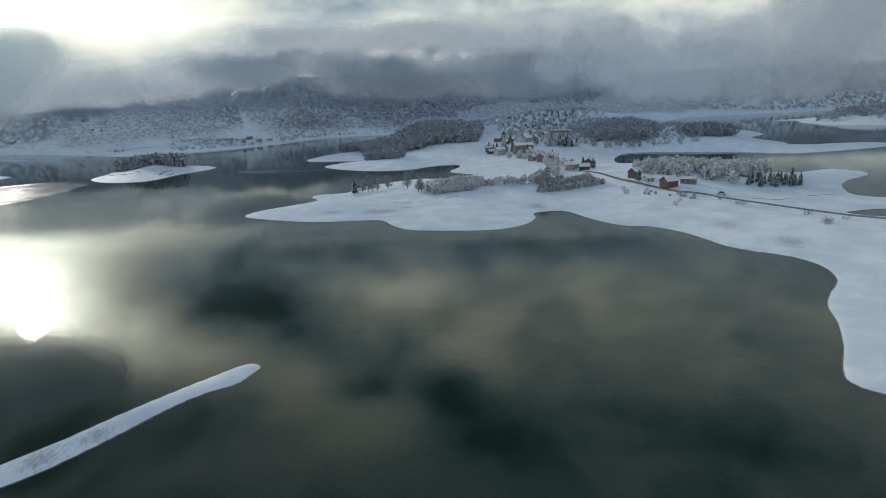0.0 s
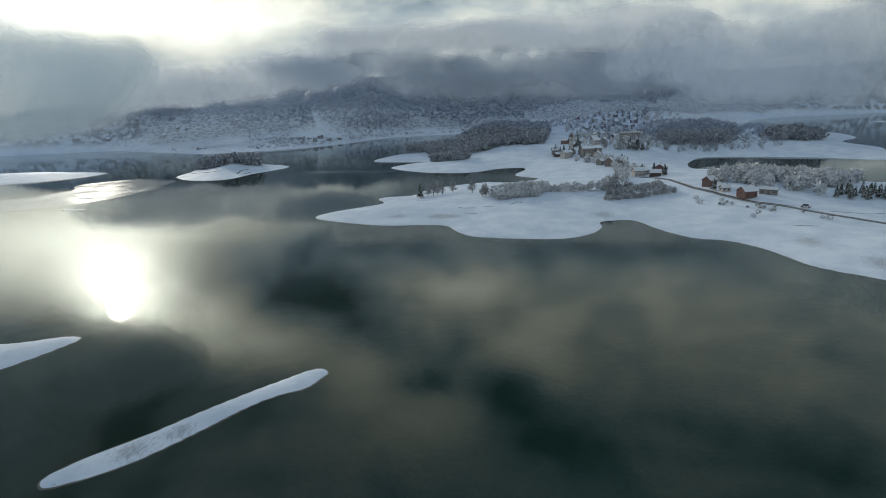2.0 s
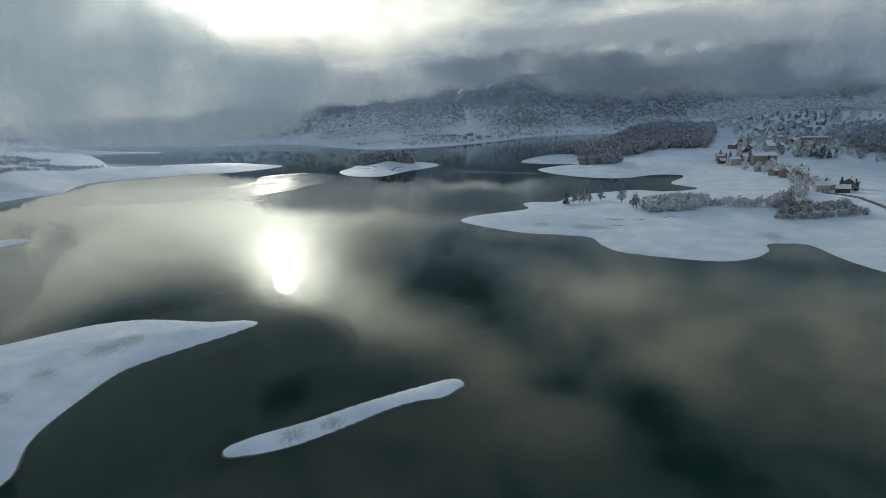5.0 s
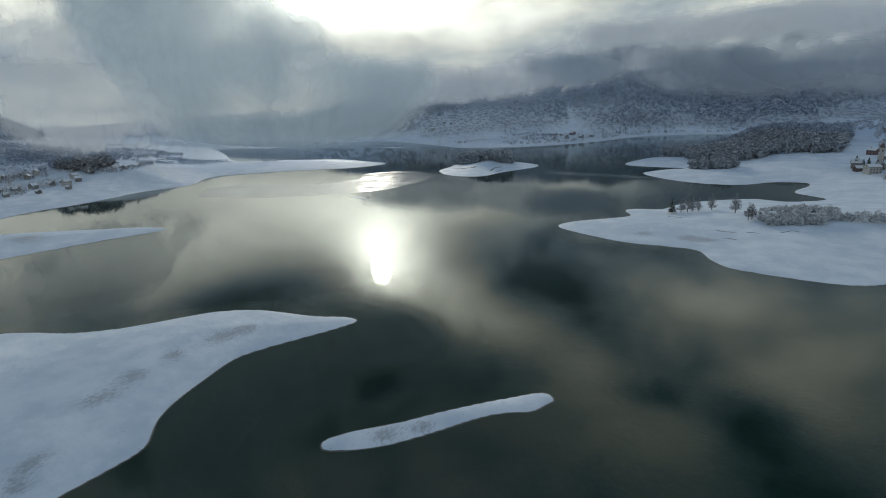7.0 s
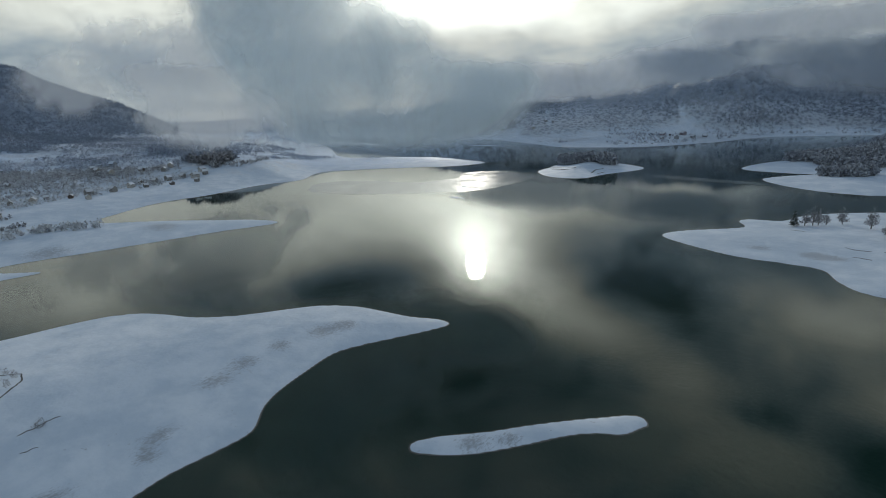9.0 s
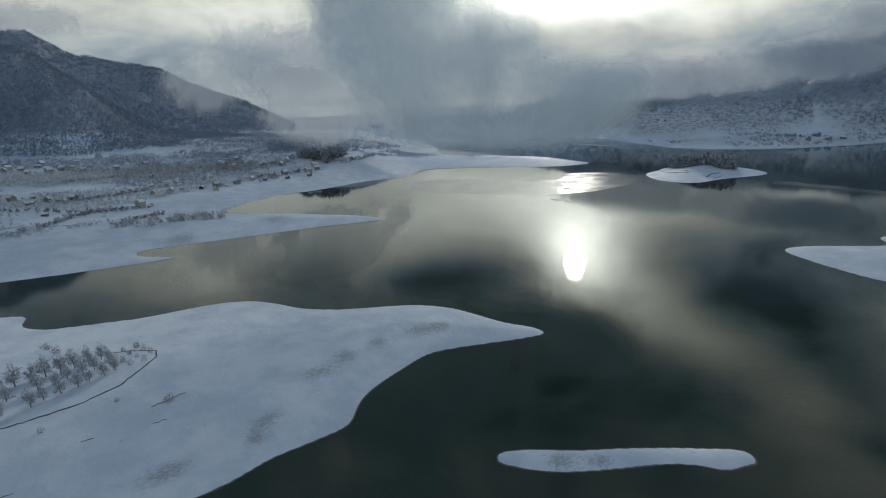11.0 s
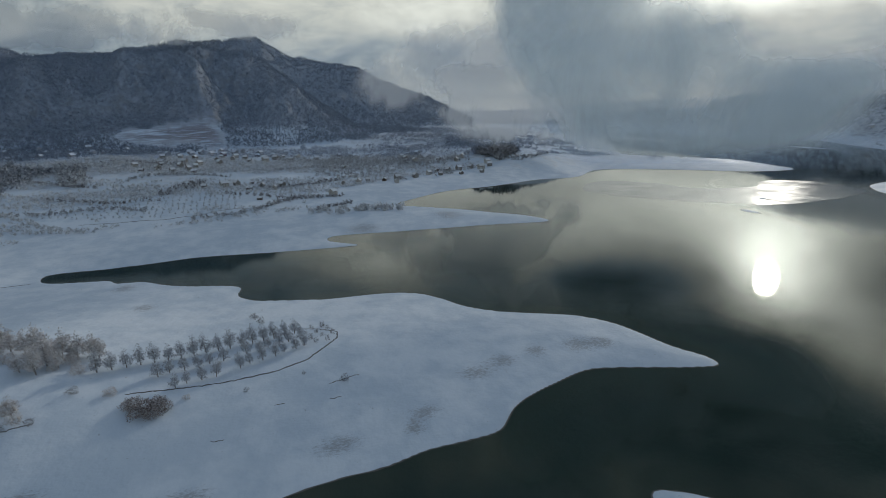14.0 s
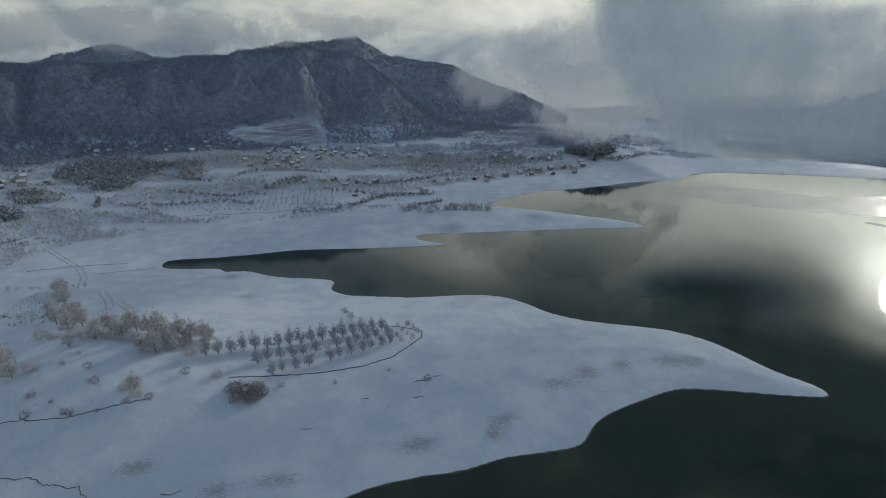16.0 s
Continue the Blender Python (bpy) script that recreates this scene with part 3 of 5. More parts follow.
def needle_nodes(n):
    geo = n.add("ShaderNodeNewGeometry")
    up = n.add("ShaderNodeSeparateXYZ", {0: geo.outputs["Normal"]}).outputs[2]
    at = n.add("ShaderNodeTexCoord").outputs["Object"]
    g = n.mix(n.noise(at, 1.4, 3.0), (0.016, 0.026, 0.020, 1), (0.05, 0.065, 0.05, 1))
    snowy = n.math("MULTIPLY", n.ramp(n.noise(at, 0.8, 3.0), 0.42, 0.62), n.ramp(up, 0.15, 0.7))
    principled(n, n.mix(n.math("MULTIPLY", snowy, 0.7), g, (0.75, 0.78, 0.82, 1)), 0.85)


def plain_nodes(a, b, scale, rough=0.8, bump=0.3):
    def build(n):
        at = n.add("ShaderNodeTexCoord").outputs["Object"]
        f = n.noise(at, scale, 5.0, 0.62)
        g = n.noise(n.scaled(at, 1, 1, 0.2), scale * 6, 3.0)
        col = n.mix(f, a, b)
        who = n.add("ShaderNodeObjectInfo").outputs["Random"]
        col = n.mix(n.math("MULTIPLY", who, 0.35), col, (0.42, 0.39, 0.37, 1))
        principled(n, col, rough, g, bump, 0.03)
    return build


HOAR = material("hoar_twigs", twig_nodes((0.25, 0.265, 0.30, 1), (0.60, 0.63, 0.68, 1), 0.55))
FROSTED = material("frosted_twigs", twig_nodes((0.40, 0.405, 0.42, 1), (0.78, 0.785, 0.80, 1), 0.85))
DARKWOOD = material("bare_twigs", twig_nodes((0.10, 0.094, 0.10, 1), (0.40, 0.39, 0.40, 1), 0.5))
RUSSET = material("russet_twigs", twig_nodes((0.42, 0.385, 0.375, 1), (0.84, 0.80, 0.785, 1), 0.9))
FOREST = material("hill_forest", twig_nodes((0.042, 0.046, 0.055, 1), (0.22, 0.23, 0.25, 1), 0.34))
RIMEWOOD = material("grey_wood_twigs", twig_nodes((0.15, 0.162, 0.19, 1), (0.46, 0.485, 0.53, 1), 0.6))
PALEWOOD = material("rimed_twigs", twig_nodes((0.20, 0.20, 0.215, 1), (0.58, 0.585, 0.60, 1), 0.6))
UMBER = material("brown_twigs", twig_nodes((0.12, 0.09, 0.086, 1), (0.54, 0.48, 0.46, 1), 0.55))
NEEDLE = material("snowy_needles", needle_nodes)
BARK = material("bark", plain_nodes((0.09, 0.08, 0.075, 1), (0.34, 0.32, 0.31, 1), 3.0, 0.9))
SNOW = material("roof_snow", plain_nodes((0.76, 0.79, 0.83, 1), (0.85, 0.87, 0.89, 1), 0.8, 0.6))
BRICK = material("red_wall", plain_nodes((0.11, 0.05, 0.043, 1), (0.18, 0.085, 0.072, 1), 2.5))
PLASTER = material("plaster_wall", plain_nodes((0.42, 0.39, 0.35, 1), (0.62, 0.59, 0.54, 1), 1.2))
STONE = material("stone_wall", plain_nodes((0.16, 0.15, 0.14, 1), (0.34, 0.32, 0.29, 1), 1.6))
TIMBER = material("dark_timber", plain_nodes((0.05, 0.035, 0.028, 1), (0.13, 0.09, 0.07, 1), 4.0))
PANE = material("window_pane", plain_nodes((0.015, 0.018, 0.022, 1), (0.04, 0.045, 0.05, 1), 1.0, 0.15, 0.0))
TARMAC = material("wet_tarmac", plain_nodes((0.035, 0.036, 0.04, 1), (0.10, 0.10, 0.105, 1), 0.9, 0.55))
SOIL = material("dark_soil", plain_nodes((0.03, 0.027, 0.025, 1), (0.10, 0.09, 0.085, 1), 2.0, 0.95))
STEEL = material("galvanised_steel", plain_nodes((0.22, 0.23, 0.24, 1), (0.36, 0.37, 0.38, 1), 3.0, 0.5))
CARPAINT = material("pale_car_paint", plain_nodes((0.66, 0.67, 0.69, 1), (0.74, 0.75, 0.77, 1), 1.0, 0.3, 0.0))
RUBBER = material("tyre_rubber", plain_nodes((0.015, 0.015, 0.016, 1), (0.03, 0.03, 0.03, 1), 5.0, 0.9))

rng = np.random.default_rng(7)


def part(name, me, mat, parent, label="", m=None):
    """One mesh, as a part of a thing or of a part."""
    if isinstance(me, bmesh.types.BMesh):
        bm, me = me, bpy.data.meshes.new(name)
        bm.to_mesh(me)
        bm.free()
    if mat and not me.materials:
        me.materials.append(mat)
    ob = new(name, me)
    ob.parent = parent
    if m is not None:
        ob.matrix_basis = m
    return tagged(ob, label)


def thing(name, label, category, m=None, group=""):
    ob = tagged(new(name), label, category, group)
    ob.empty_display_size = 0.2
    if m is not None:
        ob.matrix_basis = m
    return ob


def box(bm, x0, y0, z0, x1, y1, z1):
    v = [bm.verts.new(p) for p in ((x0, y0, z0), (x1, y0, z0), (x1, y1, z0), (x0, y1, z0), (x0, y0, z1), (x1, y0, z1), (x1, y1, z1), (x0, y1, z1))]
    for f in ((3, 2, 1, 0), (4, 5, 6, 7), (0, 1, 5, 4), (1, 2, 6, 5), (2, 3, 7, 6), (3, 0, 4, 7)):
        bm.faces.new([v[i] for i in f])


# ------------------------------------------------------------------ plants


def tube(verts, faces, a, b, ra, rb, sides=5):
    a, b = np.array(a, float), np.array(b, float)
    w = (b - a) / max(np.linalg.norm(b - a), 1e-6)
    u = np.cross(w, (0.3, 0.9, 0.2))
    u /= np.linalg.norm(u)
    v = np.cross(w, u)
    base = len(verts)
    for c, r in ((a, ra), (b, rb)):
        for k in range(sides):
            t = 2 * math.pi * k / sides
            verts.append(tuple(c + r * (math.cos(t) * u + math.sin(t) * v)))
    for k in range(sides):
        q = (k + 1) % sides
        faces.append((base + k, base + q, base + sides + q, base + sides + k))


def slivers(centres, length, width, gen, lift=0.25):
    """Small pointed leaves of twig round the given centres: one triangle each."""
    n = len(centres)
    d = gen.normal(size=(n, 3))
    d[:, 2] += lift
    d /= np.linalg.norm(d, axis=1)[:, None]
    s = np.cross(d, gen.normal(size=(n, 3)))
    s /= np.linalg.norm(s, axis=1)[:, None]
    ln = length * gen.uniform(0.6, 1.4, (n, 1))
    wd = width * gen.uniform(0.6, 1.4, (n, 1))
    p = np.stack([centres - d * ln * 0.5 - s * wd, centres - d * ln * 0.5 + s * wd, centres + d * ln * 0.5], 1)
    return p.reshape(-1, 3), np.arange(3 * n).reshape(-1, 3)


def tree_meshes(h, spread, seed, twigs, mat):
    gen = np.random.default_rng(seed)
    verts, faces, tips = [], [], []
    top = np.array([gen.normal() * 0.03 * h, gen.normal() * 0.03 * h, h * 0.70])
    fork = top * 0.45
    tube(verts, faces, (0, 0, -0.3), fork, 0.032 * h, 0.022 * h, 7)
    tube(verts, faces, fork, top, 0.022 * h, 0.010 * h, 6)
    limbs = 11
    for k in range(limbs):
        t = 2 * math.pi * (k * 0.382) + gen.uniform(-0.4, 0.4)
        start = top * (0.20 + 0.72 * k / limbs)
        reach = spread * gen.uniform(0.55, 1.0) * (1 - 0.35 * k / limbs)
        mid = start + np.array([math.cos(t) * reach * 0.55, math.sin(t) * reach * 0.55, h * gen.uniform(0.03, 0.10)])
        end = mid + np.array([math.cos(t + 0.3) * reach * 0.45, math.sin(t + 0.3) * reach * 0.45, h * gen.uniform(0.04, 0.14)])
        tube(verts, faces, start, mid, 0.011 * h, 0.006 * h)
        tube(verts, faces, mid, end, 0.006 * h, 0.002 * h, 4)
        tips += [mid, (mid + end) / 2, end, end]
    tips += [top, top + np.array([0, 0, h * 0.2]), top + np.array([0, 0, h * 0.33])]
    tips = np.array(tips)
    c = tips[gen.integers(0, len(tips), twigs)] + gen.normal(size=(twigs, 3)) * np.array([spread * 0.19, spread * 0.19, h * 0.065])
    c[:, 2] = np.maximum(c[:, 2], h * 0.2)
    cv, cf = slivers(c, h * 0.085, h * 0.017, gen)
    return mesh_of("trunk", verts, faces, BARK, True), mesh_of("crown", cv, cf, mat)


def broad_tree(h, spread, seed, twigs, mat, label, group):
    ob = thing("tree", label, "tree", None, group)
    trunk, crown = tree_meshes(h, spread, seed, twigs, mat)
    part("trunk", trunk, None, ob, "dark bare trunk and limbs")
    part("crown", crown, None, ob, "frost-covered fine twigs")
    return ob


def pine_tree(h, seed, group):
    gen = np.random.default_rng(seed)
    ob = thing("pine_tree", "dark green pine dusted with snow", "tree", None, group)
    verts, faces = [], []
    tube(verts, faces, (0, 0, -0.3), (0, 0, h * 0.95), 0.026 * h, 0.004 * h, 6)
    part("trunk", mesh_of("trunk", verts, faces, BARK, True), None, ob)
    v, f = [], []
    tiers = 11
    for k in range(tiers):
        z = h * (0.12 + 0.85 * k / tiers)
        reach = h * 0.27 * (1 - k / tiers) ** 0.75 + 0.12
        for j in range(9):
            t = 2 * math.pi * (j + 0.5 * (k % 2)) / 9 + gen.uniform(-0.2, 0.2)
            r = reach * gen.uniform(0.7, 1.15)
            c, s = math.cos(t), math.sin(t)
            w = r * 0.34
            b = len(v)
            v += [(0, 0, z + h * 0.09), (c * r * 0.55 - s * w, s * r * 0.55 + c * w, z), (c * r, s * r, z - h * gen.uniform(0.01, 0.05)),
                  (c * r * 0.55 + s * w, s * r * 0.55 - c * w, z), (c * r * 0.5, s * r * 0.5, z - h * 0.05)]
            f += [(b, b + 1, b + 2), (b, b + 2, b + 3), (b + 1, b + 4, b + 2), (b + 4, b + 3, b + 2)]
    part("crown", mesh_of("crown", v, f, NEEDLE), None, ob, "tiers of snow-dusted needles")
    return ob


def shrub(h, spread, seed, twigs, mat, label, group):
    gen = np.random.default_rng(seed)
    c = gen.normal(size=(twigs, 3))
    c /= np.linalg.norm(c, axis=1)[:, None]
    c *= gen.uniform(0.3, 1.0, (twigs, 1)) ** 0.5
    lump = 1 + 0.35 * np.sin(c[:, 0] * 4 + seed) * np.cos(c[:, 1] * 3 - seed)
    c = c * lump[:, None] * np.array([spread, spread, h * 0.55]) + np.array([0, 0, h * 0.42])
    c[:, 2] = np.maximum(c[:, 2], 0.05)
    v, f = slivers(c, h * 0.16, h * 0.028, gen, 0.6)
    return tagged(new("shrub", mesh_of("shrub", v, f, mat)), label, "shrub", group)


def scatter(name, label, category, xy, size, mat, count=22, tall=1.25, seed=1, sliver=1.0):
    """A wood: many ragged crowns joined into one mesh."""
    gen = np.random.default_rng(seed)
    xy = np.asarray(xy)
    n = len(xy)
    z = heights(xy[:, 0], xy[:, 1])
    s = size * gen.uniform(0.6, 1.3, n)
    c = gen.normal(size=(n, count, 3))
    c /= np.linalg.norm(c, axis=2)[:, :, None]
    c *= gen.uniform(0.35, 1.0, (n, count, 1))
    c *= (s[:, None] * 0.5)[:, :, None] * np.array([0.85, 0.85, tall])
    c += np.stack([xy[:, 0], xy[:, 1], z + s * 0.5 * tall * 0.92], 1)[:, None, :]
    v, f = slivers(c.reshape(-1, 3), size * 0.42 * sliver, size * 0.10 * sliver, gen, 0.5)
    return tagged(new(name, mesh_of(name, v, f, mat)), label, category, kind="stuff")


def fill(outline, each, seed):
    """Random places inside an outline, one to so many square metres."""
    gen = np.random.default_rng(seed)
    p = np.array(outline, float)
    lo, hi = p.min(0), p.max(0)
    q = gen.uniform(lo, hi, (int((hi - lo).prod() / each), 2))
    return q[signed(q, p) > np.sqrt(each) * 1.6 * wave(q[:, 0], q[:, 1], 4 * np.sqrt(each), 91, 3)]


def on_land(q, least=6.0):
    x, y = q[:, 0], q[:, 1]
    d = np.maximum(signed(q, NORTH), signed(q, WEST))
    return q[d > least]


def polar(az0, az1, r0, r1, count, seed):
    gen = np.random.default_rng(seed)
    a, r = np.radians(gen.uniform(az0, az1, count)), np.sqrt(gen.uniform(r0 ** 2, r1 ** 2, count))
    return np.stack([-r * np.sin(a), r * np.cos(a)], 1)


def along(points, step, wobble, seed):
    gen = np.random.default_rng(seed)
    p = np.array(points, float)
    out = []
    for a, b in zip(p[:-1], p[1:]):
        k = max(1, int(np.linalg.norm(b - a) / step))
        out += [a + (b - a) * i / k + gen.normal(size=2) * wobble for i in range(k)]
    return np.array(out)


def plant(kinds, places, seed, lo=0.75, hi=1.25):
    """Copies of the given plants at places; the first few places take the originals."""
    gen = np.random.default_rng(seed)
    places = np.asarray(places, float)
    z = heights(places[:, 0], places[:, 1])
    for i, (x, y) in enumerate(places):
        src = kinds[i % len(kinds)]
        k = gen.uniform(lo, hi)
        m = pose(x, y, z[i], 0, 0, gen.uniform(0, 360))
        ob = copy_thing(src, m)
        ob.scale = (k, k, k * gen.uniform(0.9, 1.12))
    return places


def retire(obs):
    for ob in obs:
        for o in (*ob.children_recursive, ob):
            bpy.data.objects.remove(o)


# ------------------------------------------------------------------ woods and scrub
scatter("woodland", "leafless frosted wood covering the low peninsula", "woodland",
        fill([(-108, 600), (-71, 562), (-37, 556), (4, 594), (42, 590), (52, 690), (60, 800), (-30, 820), (-75, 720)], 13, 1), 8.5, RIMEWOOD, 60, 1.1, 1, 0.85)
scatter("thicket", "rounded leafless thicket on the snowy peninsula", "woodland", fill([(-70, 512), (-58, 500), (-38, 502), (-30, 516), (-44, 532), (-62, 528)], 7, 2), 7.5, RIMEWOOD, 70, 1.1, 2, 0.85)
scatter("woodland", "frosted wood behind the village", "woodland", fill([(155, 556), (214, 568), (255, 640), (255, 740), (190, 700), (165, 620)], 16, 3), 8.5, RIMEWOOD, 60, 1.1, 3, 0.85)
scatter("thicket", "dark clump of bare trees by the far water", "woodland", fill([(262, 575), (285, 560), (310, 575), (300, 605), (270, 605)], 10, 4), 9, RIMEWOOD, 70, 1.1, 4, 0.85)
scatter("woodland", "frosted trees on the wooded islet", "woodland", fill([(-304, 514), (-282, 497), (-244, 500), (-234, 514), (-250, 530), (-290, 530)], 9, 5), 10.0, RIMEWOOD, 70, 1.0, 5, 0.85)
scatter("grove", "dense dark grove beside the snowy slope", "woodland", fill([(-608, 248), (-604, 298), (-574, 292), (-546, 258)], 10, 6), 9, DARKWOOD, 26, 1.05, 6)
scatter("grove", "small dark grove on the rise", "woodland", fill([(-672, 240), (-655, 276), (-690, 290), (-710, 255)], 14, 7), 9, DARKWOOD, 24, 1.0, 7)
scatter("scrub", "frosted scrub on the headland", "scrub", fill([(-4, 282), (20, 290), (24, 318), (4, 320), (-8, 300)], 5, 8), 4.2, FROSTED, 90, 1.0, 8, 0.85)
scatter("scrub", "frosted bushes along the arm of land", "scrub", fill([(-380, 30), (-366, 40), (-366, 95), (-384, 100), (-388, 60)], 26, 9), 5.0, FROSTED, 30, 0.9, 9)
scatter("hedge", "frosted hedgerow beside the headland field", "hedge", along([(18, 303), (52, 305), (62, 330)], 2.2, 0.5, 10), 4.4, FROSTED, 90, 1.1, 10, 0.85)
scatter("hedge", "dark-footed hedge below the grey orchard", "hedge", along([(51, 283), (66, 284), (88, 289)], 1.6, 0.4, 11), 3.2, PALEWOOD, 90, 1.0, 11, 0.85)
scatter("scrub", "grey orchard of young frosted trees", "orchard", fill([(52, 287), (86, 292), (84, 308), (56, 306)], 7, 12), 3.2, PALEWOOD, 80, 1.1, 12, 0.85)
scatter("hedge", "frosted trees lining the village road", "hedge", along([(62, 330), (80, 370), (84, 420), (60, 470)], 4.0, 3.0, 13), 5.5, FROSTED, 90, 1.1, 13, 0.85)
scatter("woodland", "frosted fruit trees round the red houses", "woodland", fill([(112, 300), (150, 268), (170, 298), (205, 330), (190, 365), (150, 345), (118, 330)], 22, 14), 5.8, FROSTED, 130, 1.15, 14, 0.85)
scatter("scrub", "low frosted bushes on the slope below the road", "scrub", np.concatenate([fill([(88, 272), (100, 258), (118, 240), (128, 236), (112, 252)], 24, 15), fill([(118, 230), (150, 205), (165, 190), (150, 212)], 30, 16)]), 1.9, PALEWOOD, 70, 0.8, 15, 0.85)
scatter("woodland", "bare trees scattered through the hillside village", "woodland", on_land(fill([(70, 500), (150, 530), (230, 760), (260, 900), (100, 900), (80, 700)], 170, 17)), 5.5, FROSTED, 70, 1.1, 17, 0.85)
scatter("woodland", "dark bare trees between the village houses", "woodland", on_land(fill([(60, 490), (130, 520), (210, 720), (230, 860), (110, 860), (90, 660)], 420, 19)), 5.5, DARKWOOD, 70, 1.2, 19, 0.85)
scatter("woodland", "dark woodland on the far eastern shore", "woodland", fill([(640, 850), (900, 740), (1100, 900), (800, 1000), (670, 960)], 90, 18), 11, DARKWOOD, 20, 1.0, 18)

scatter("woodland", "sparse grey trees round the woods beyond the village", "woodland", on_land(fill([(110, 540), (170, 525), (250, 540), (310, 600), (320, 660), (270, 780), (200, 760), (150, 700)], 75, 71)), 6.0, RIMEWOOD, 46, 1.1, 71, 0.6)
scatter("orchard", "rows of small snowy fruit trees beside the far wood", "orchard", np.array([(228 + 6.0 * i + 1.2 * j, 575 + 7.5 * j - 1.5 * i) for i in range(9) for j in range(7)], float), 2.6, PALEWOOD, 40, 1.0, 72, 0.6)
scatter("woodland", "dark trees along the eastern shore", "woodland", fill([(600, 870), (640, 800), (900, 715), (1000, 790), (760, 960), (650, 960)], 160, 73), 9.0, RIMEWOOD, 24, 1.0, 73)
plain = polar(66, 130, 330, 690, 24000, 21)
plain = on_land(plain, 70)
w = wave(plain[:, 0], plain[:, 1] * 0.25, 34, 9, 4) + 0.5 * wave(plain[:, 0], plain[:, 1], 18, 12, 2)
scatter("scrub", "frosted bushes scattered over the western fields", "scrub", plain[w > 0.0], 3.0, FROSTED, 9, 0.9, 21)
wood = polar(84, 130, 430, 690, 9000, 22)
wood = on_land(wood, 110)
w = wave(wood[:, 0], wood[:, 1] * 0.5, 60, 31, 3)
scatter("woodland", "bare woods on the western plain", "woodland", wood[w > 0.24], 7.5, RIMEWOOD, 20, 1.0, 22)
for k, (outline, each, size, mat) in enumerate((
        ([(-520, -253), (-582, -263), (-611, -236), (-600, -194), (-544, -169), (-477, -177), (-470, -204)], 22, 6.5, RIMEWOOD),
        ([(-542, -162), (-589, -142), (-510, -125), (-491, -132)], 30, 6.0, PALEWOOD),
        ([(-637, -352), (-653, -282), (-583, -281), (-550, -308)], 24, 6.5, RIMEWOOD),
        ([(-457, -260), (-470, -234), (-439, -206), (-422, -230)], 26, 6.0, PALEWOOD),
        ([(-467, -72), (-500, -36), (-470, -46), (-455, -66)], 20, 4.5, DARKWOOD))):
    scatter("woodland", "bare rimed wood among the western fields", "woodland", fill(outline, each, 300 + k), size, mat, 20, 1.0, 300 + k)
for k, line in enumerate(([(-428, -167), (-425, -139), (-432, -99), (-416, -70)], [(-397, -2), (-420, 16), (-445, 30), (-444, 67)], [(-390, -43), (-393, -7)], [(-384, 37), (-411, 69)],
                          [(-520, -100), (-540, -60), (-530, -20)], [(-480, 10), (-500, 50), (-520, 80)], [(-560, 20), (-575, 60), (-560, 110)], [(-450, -190), (-420, -180)])):
    scatter("hedge", "dark rimed hedge along a snowy field", "hedge", along(line, 1.8, 1.0, 320 + k), 3.4, DARKWOOD if k % 2 else PALEWOOD, 18, 0.9, 320 + k)
for k, outline in enumerate(([(-402, -14), (-398, -95), (-425, -150), (-455, -90), (-445, -10)], [(-470, -10), (-520, 0), (-530, 60), (-470, 50)], [(-540, -130), (-590, -110), (-590, -60), (-540, -70)])):
    p = np.array(outline, float)
    gx, gy = np.meshgrid(np.arange(p[:, 0].min(), p[:, 0].max(), 7.5), np.arange(p[:, 1].min(), p[:, 1].max(), 4.2))
    q = np.stack([gx.ravel() + 0.25 * gy.ravel() - 0.25 * p[:, 1].mean(), gy.ravel()], 1)
    q = q[signed(q, p) > 0]
    q += np.random.default_rng(340 + k).normal(size=q.shape) * 0.5
    scatter("orchard", "rows of small rimed fruit trees on the plain", "orchard", q, 2.3, PALEWOOD, 12, 1.1, 340 + k)
for k in range(26):
    gen = np.random.default_rng(100 + k)
    a, r = radians(gen.uniform(70, 122)), gen.uniform(390, 640)
    c = np.array([-r * math.sin(a), r * math.cos(a)])
    t = gen.normal() * 0.35 + 1.2
    d = np.array([math.cos(t), math.sin(t)]) * gen.uniform(18, 55)
    q = on_land(along([c - d, c + gen.normal(size=2) * 6, c + d], 3.2, 0.8, 100 + k), 60)
    if len(q) > 4:
        scatter("hedge", "frosted hedgerow between snowy fields", "hedge", q, 3.8, DARKWOOD if k % 3 == 0 else FROSTED, 18, 0.9, 200 + k)

slope = polar(60, 131, 660, 960, 72000, 23)
x, y = slope.T
az = np.degrees(np.arctan2(-x, y)) % 360
h, cover, bare = lie(x, y)
rise = spurs(az, np.hypot(x, y), wave(x, y, 160, 5, 5))
keep = (h > 33 + 6 * wave(x, y, 50, 41, 3)) & (bare < 0.3) & (np.random.default_rng(29).uniform(size=len(x)) < 0.45 + 0.9 * rise)
scatter("forest", "leafless snowy forest on the western hillside", "forest", slope[keep], 4.4, FOREST, 6, 1.1, 23)
brake = on_land(polar(46, 84, 520, 1000, 14000, 27), 60)
w = wave(brake[:, 0], brake[:, 1], 60, 47, 3)
scatter("scrub", "frosted scrub on the slopes above the western shore", "scrub", brake[w + 0.6 * wave(brake[:, 0], brake[:, 1] * 0.4, 22, 48, 3) > 0.12], 4.0, PALEWOOD, 9, 0.9, 27)
copse = on_land(polar(54, 82, 600, 1120, 9000, 30), 60)
w = wave(copse[:, 0], copse[:, 1] * 0.5, 40, 50, 4)
scatter("scrub", "dark hedges and copses on the valley floor beneath the hills", "scrub", copse[w > 0.12], 4.2, DARKWOOD, 9, 0.9, 30)
fringe = polar(68, 131, 590, 705, 5200, 28)
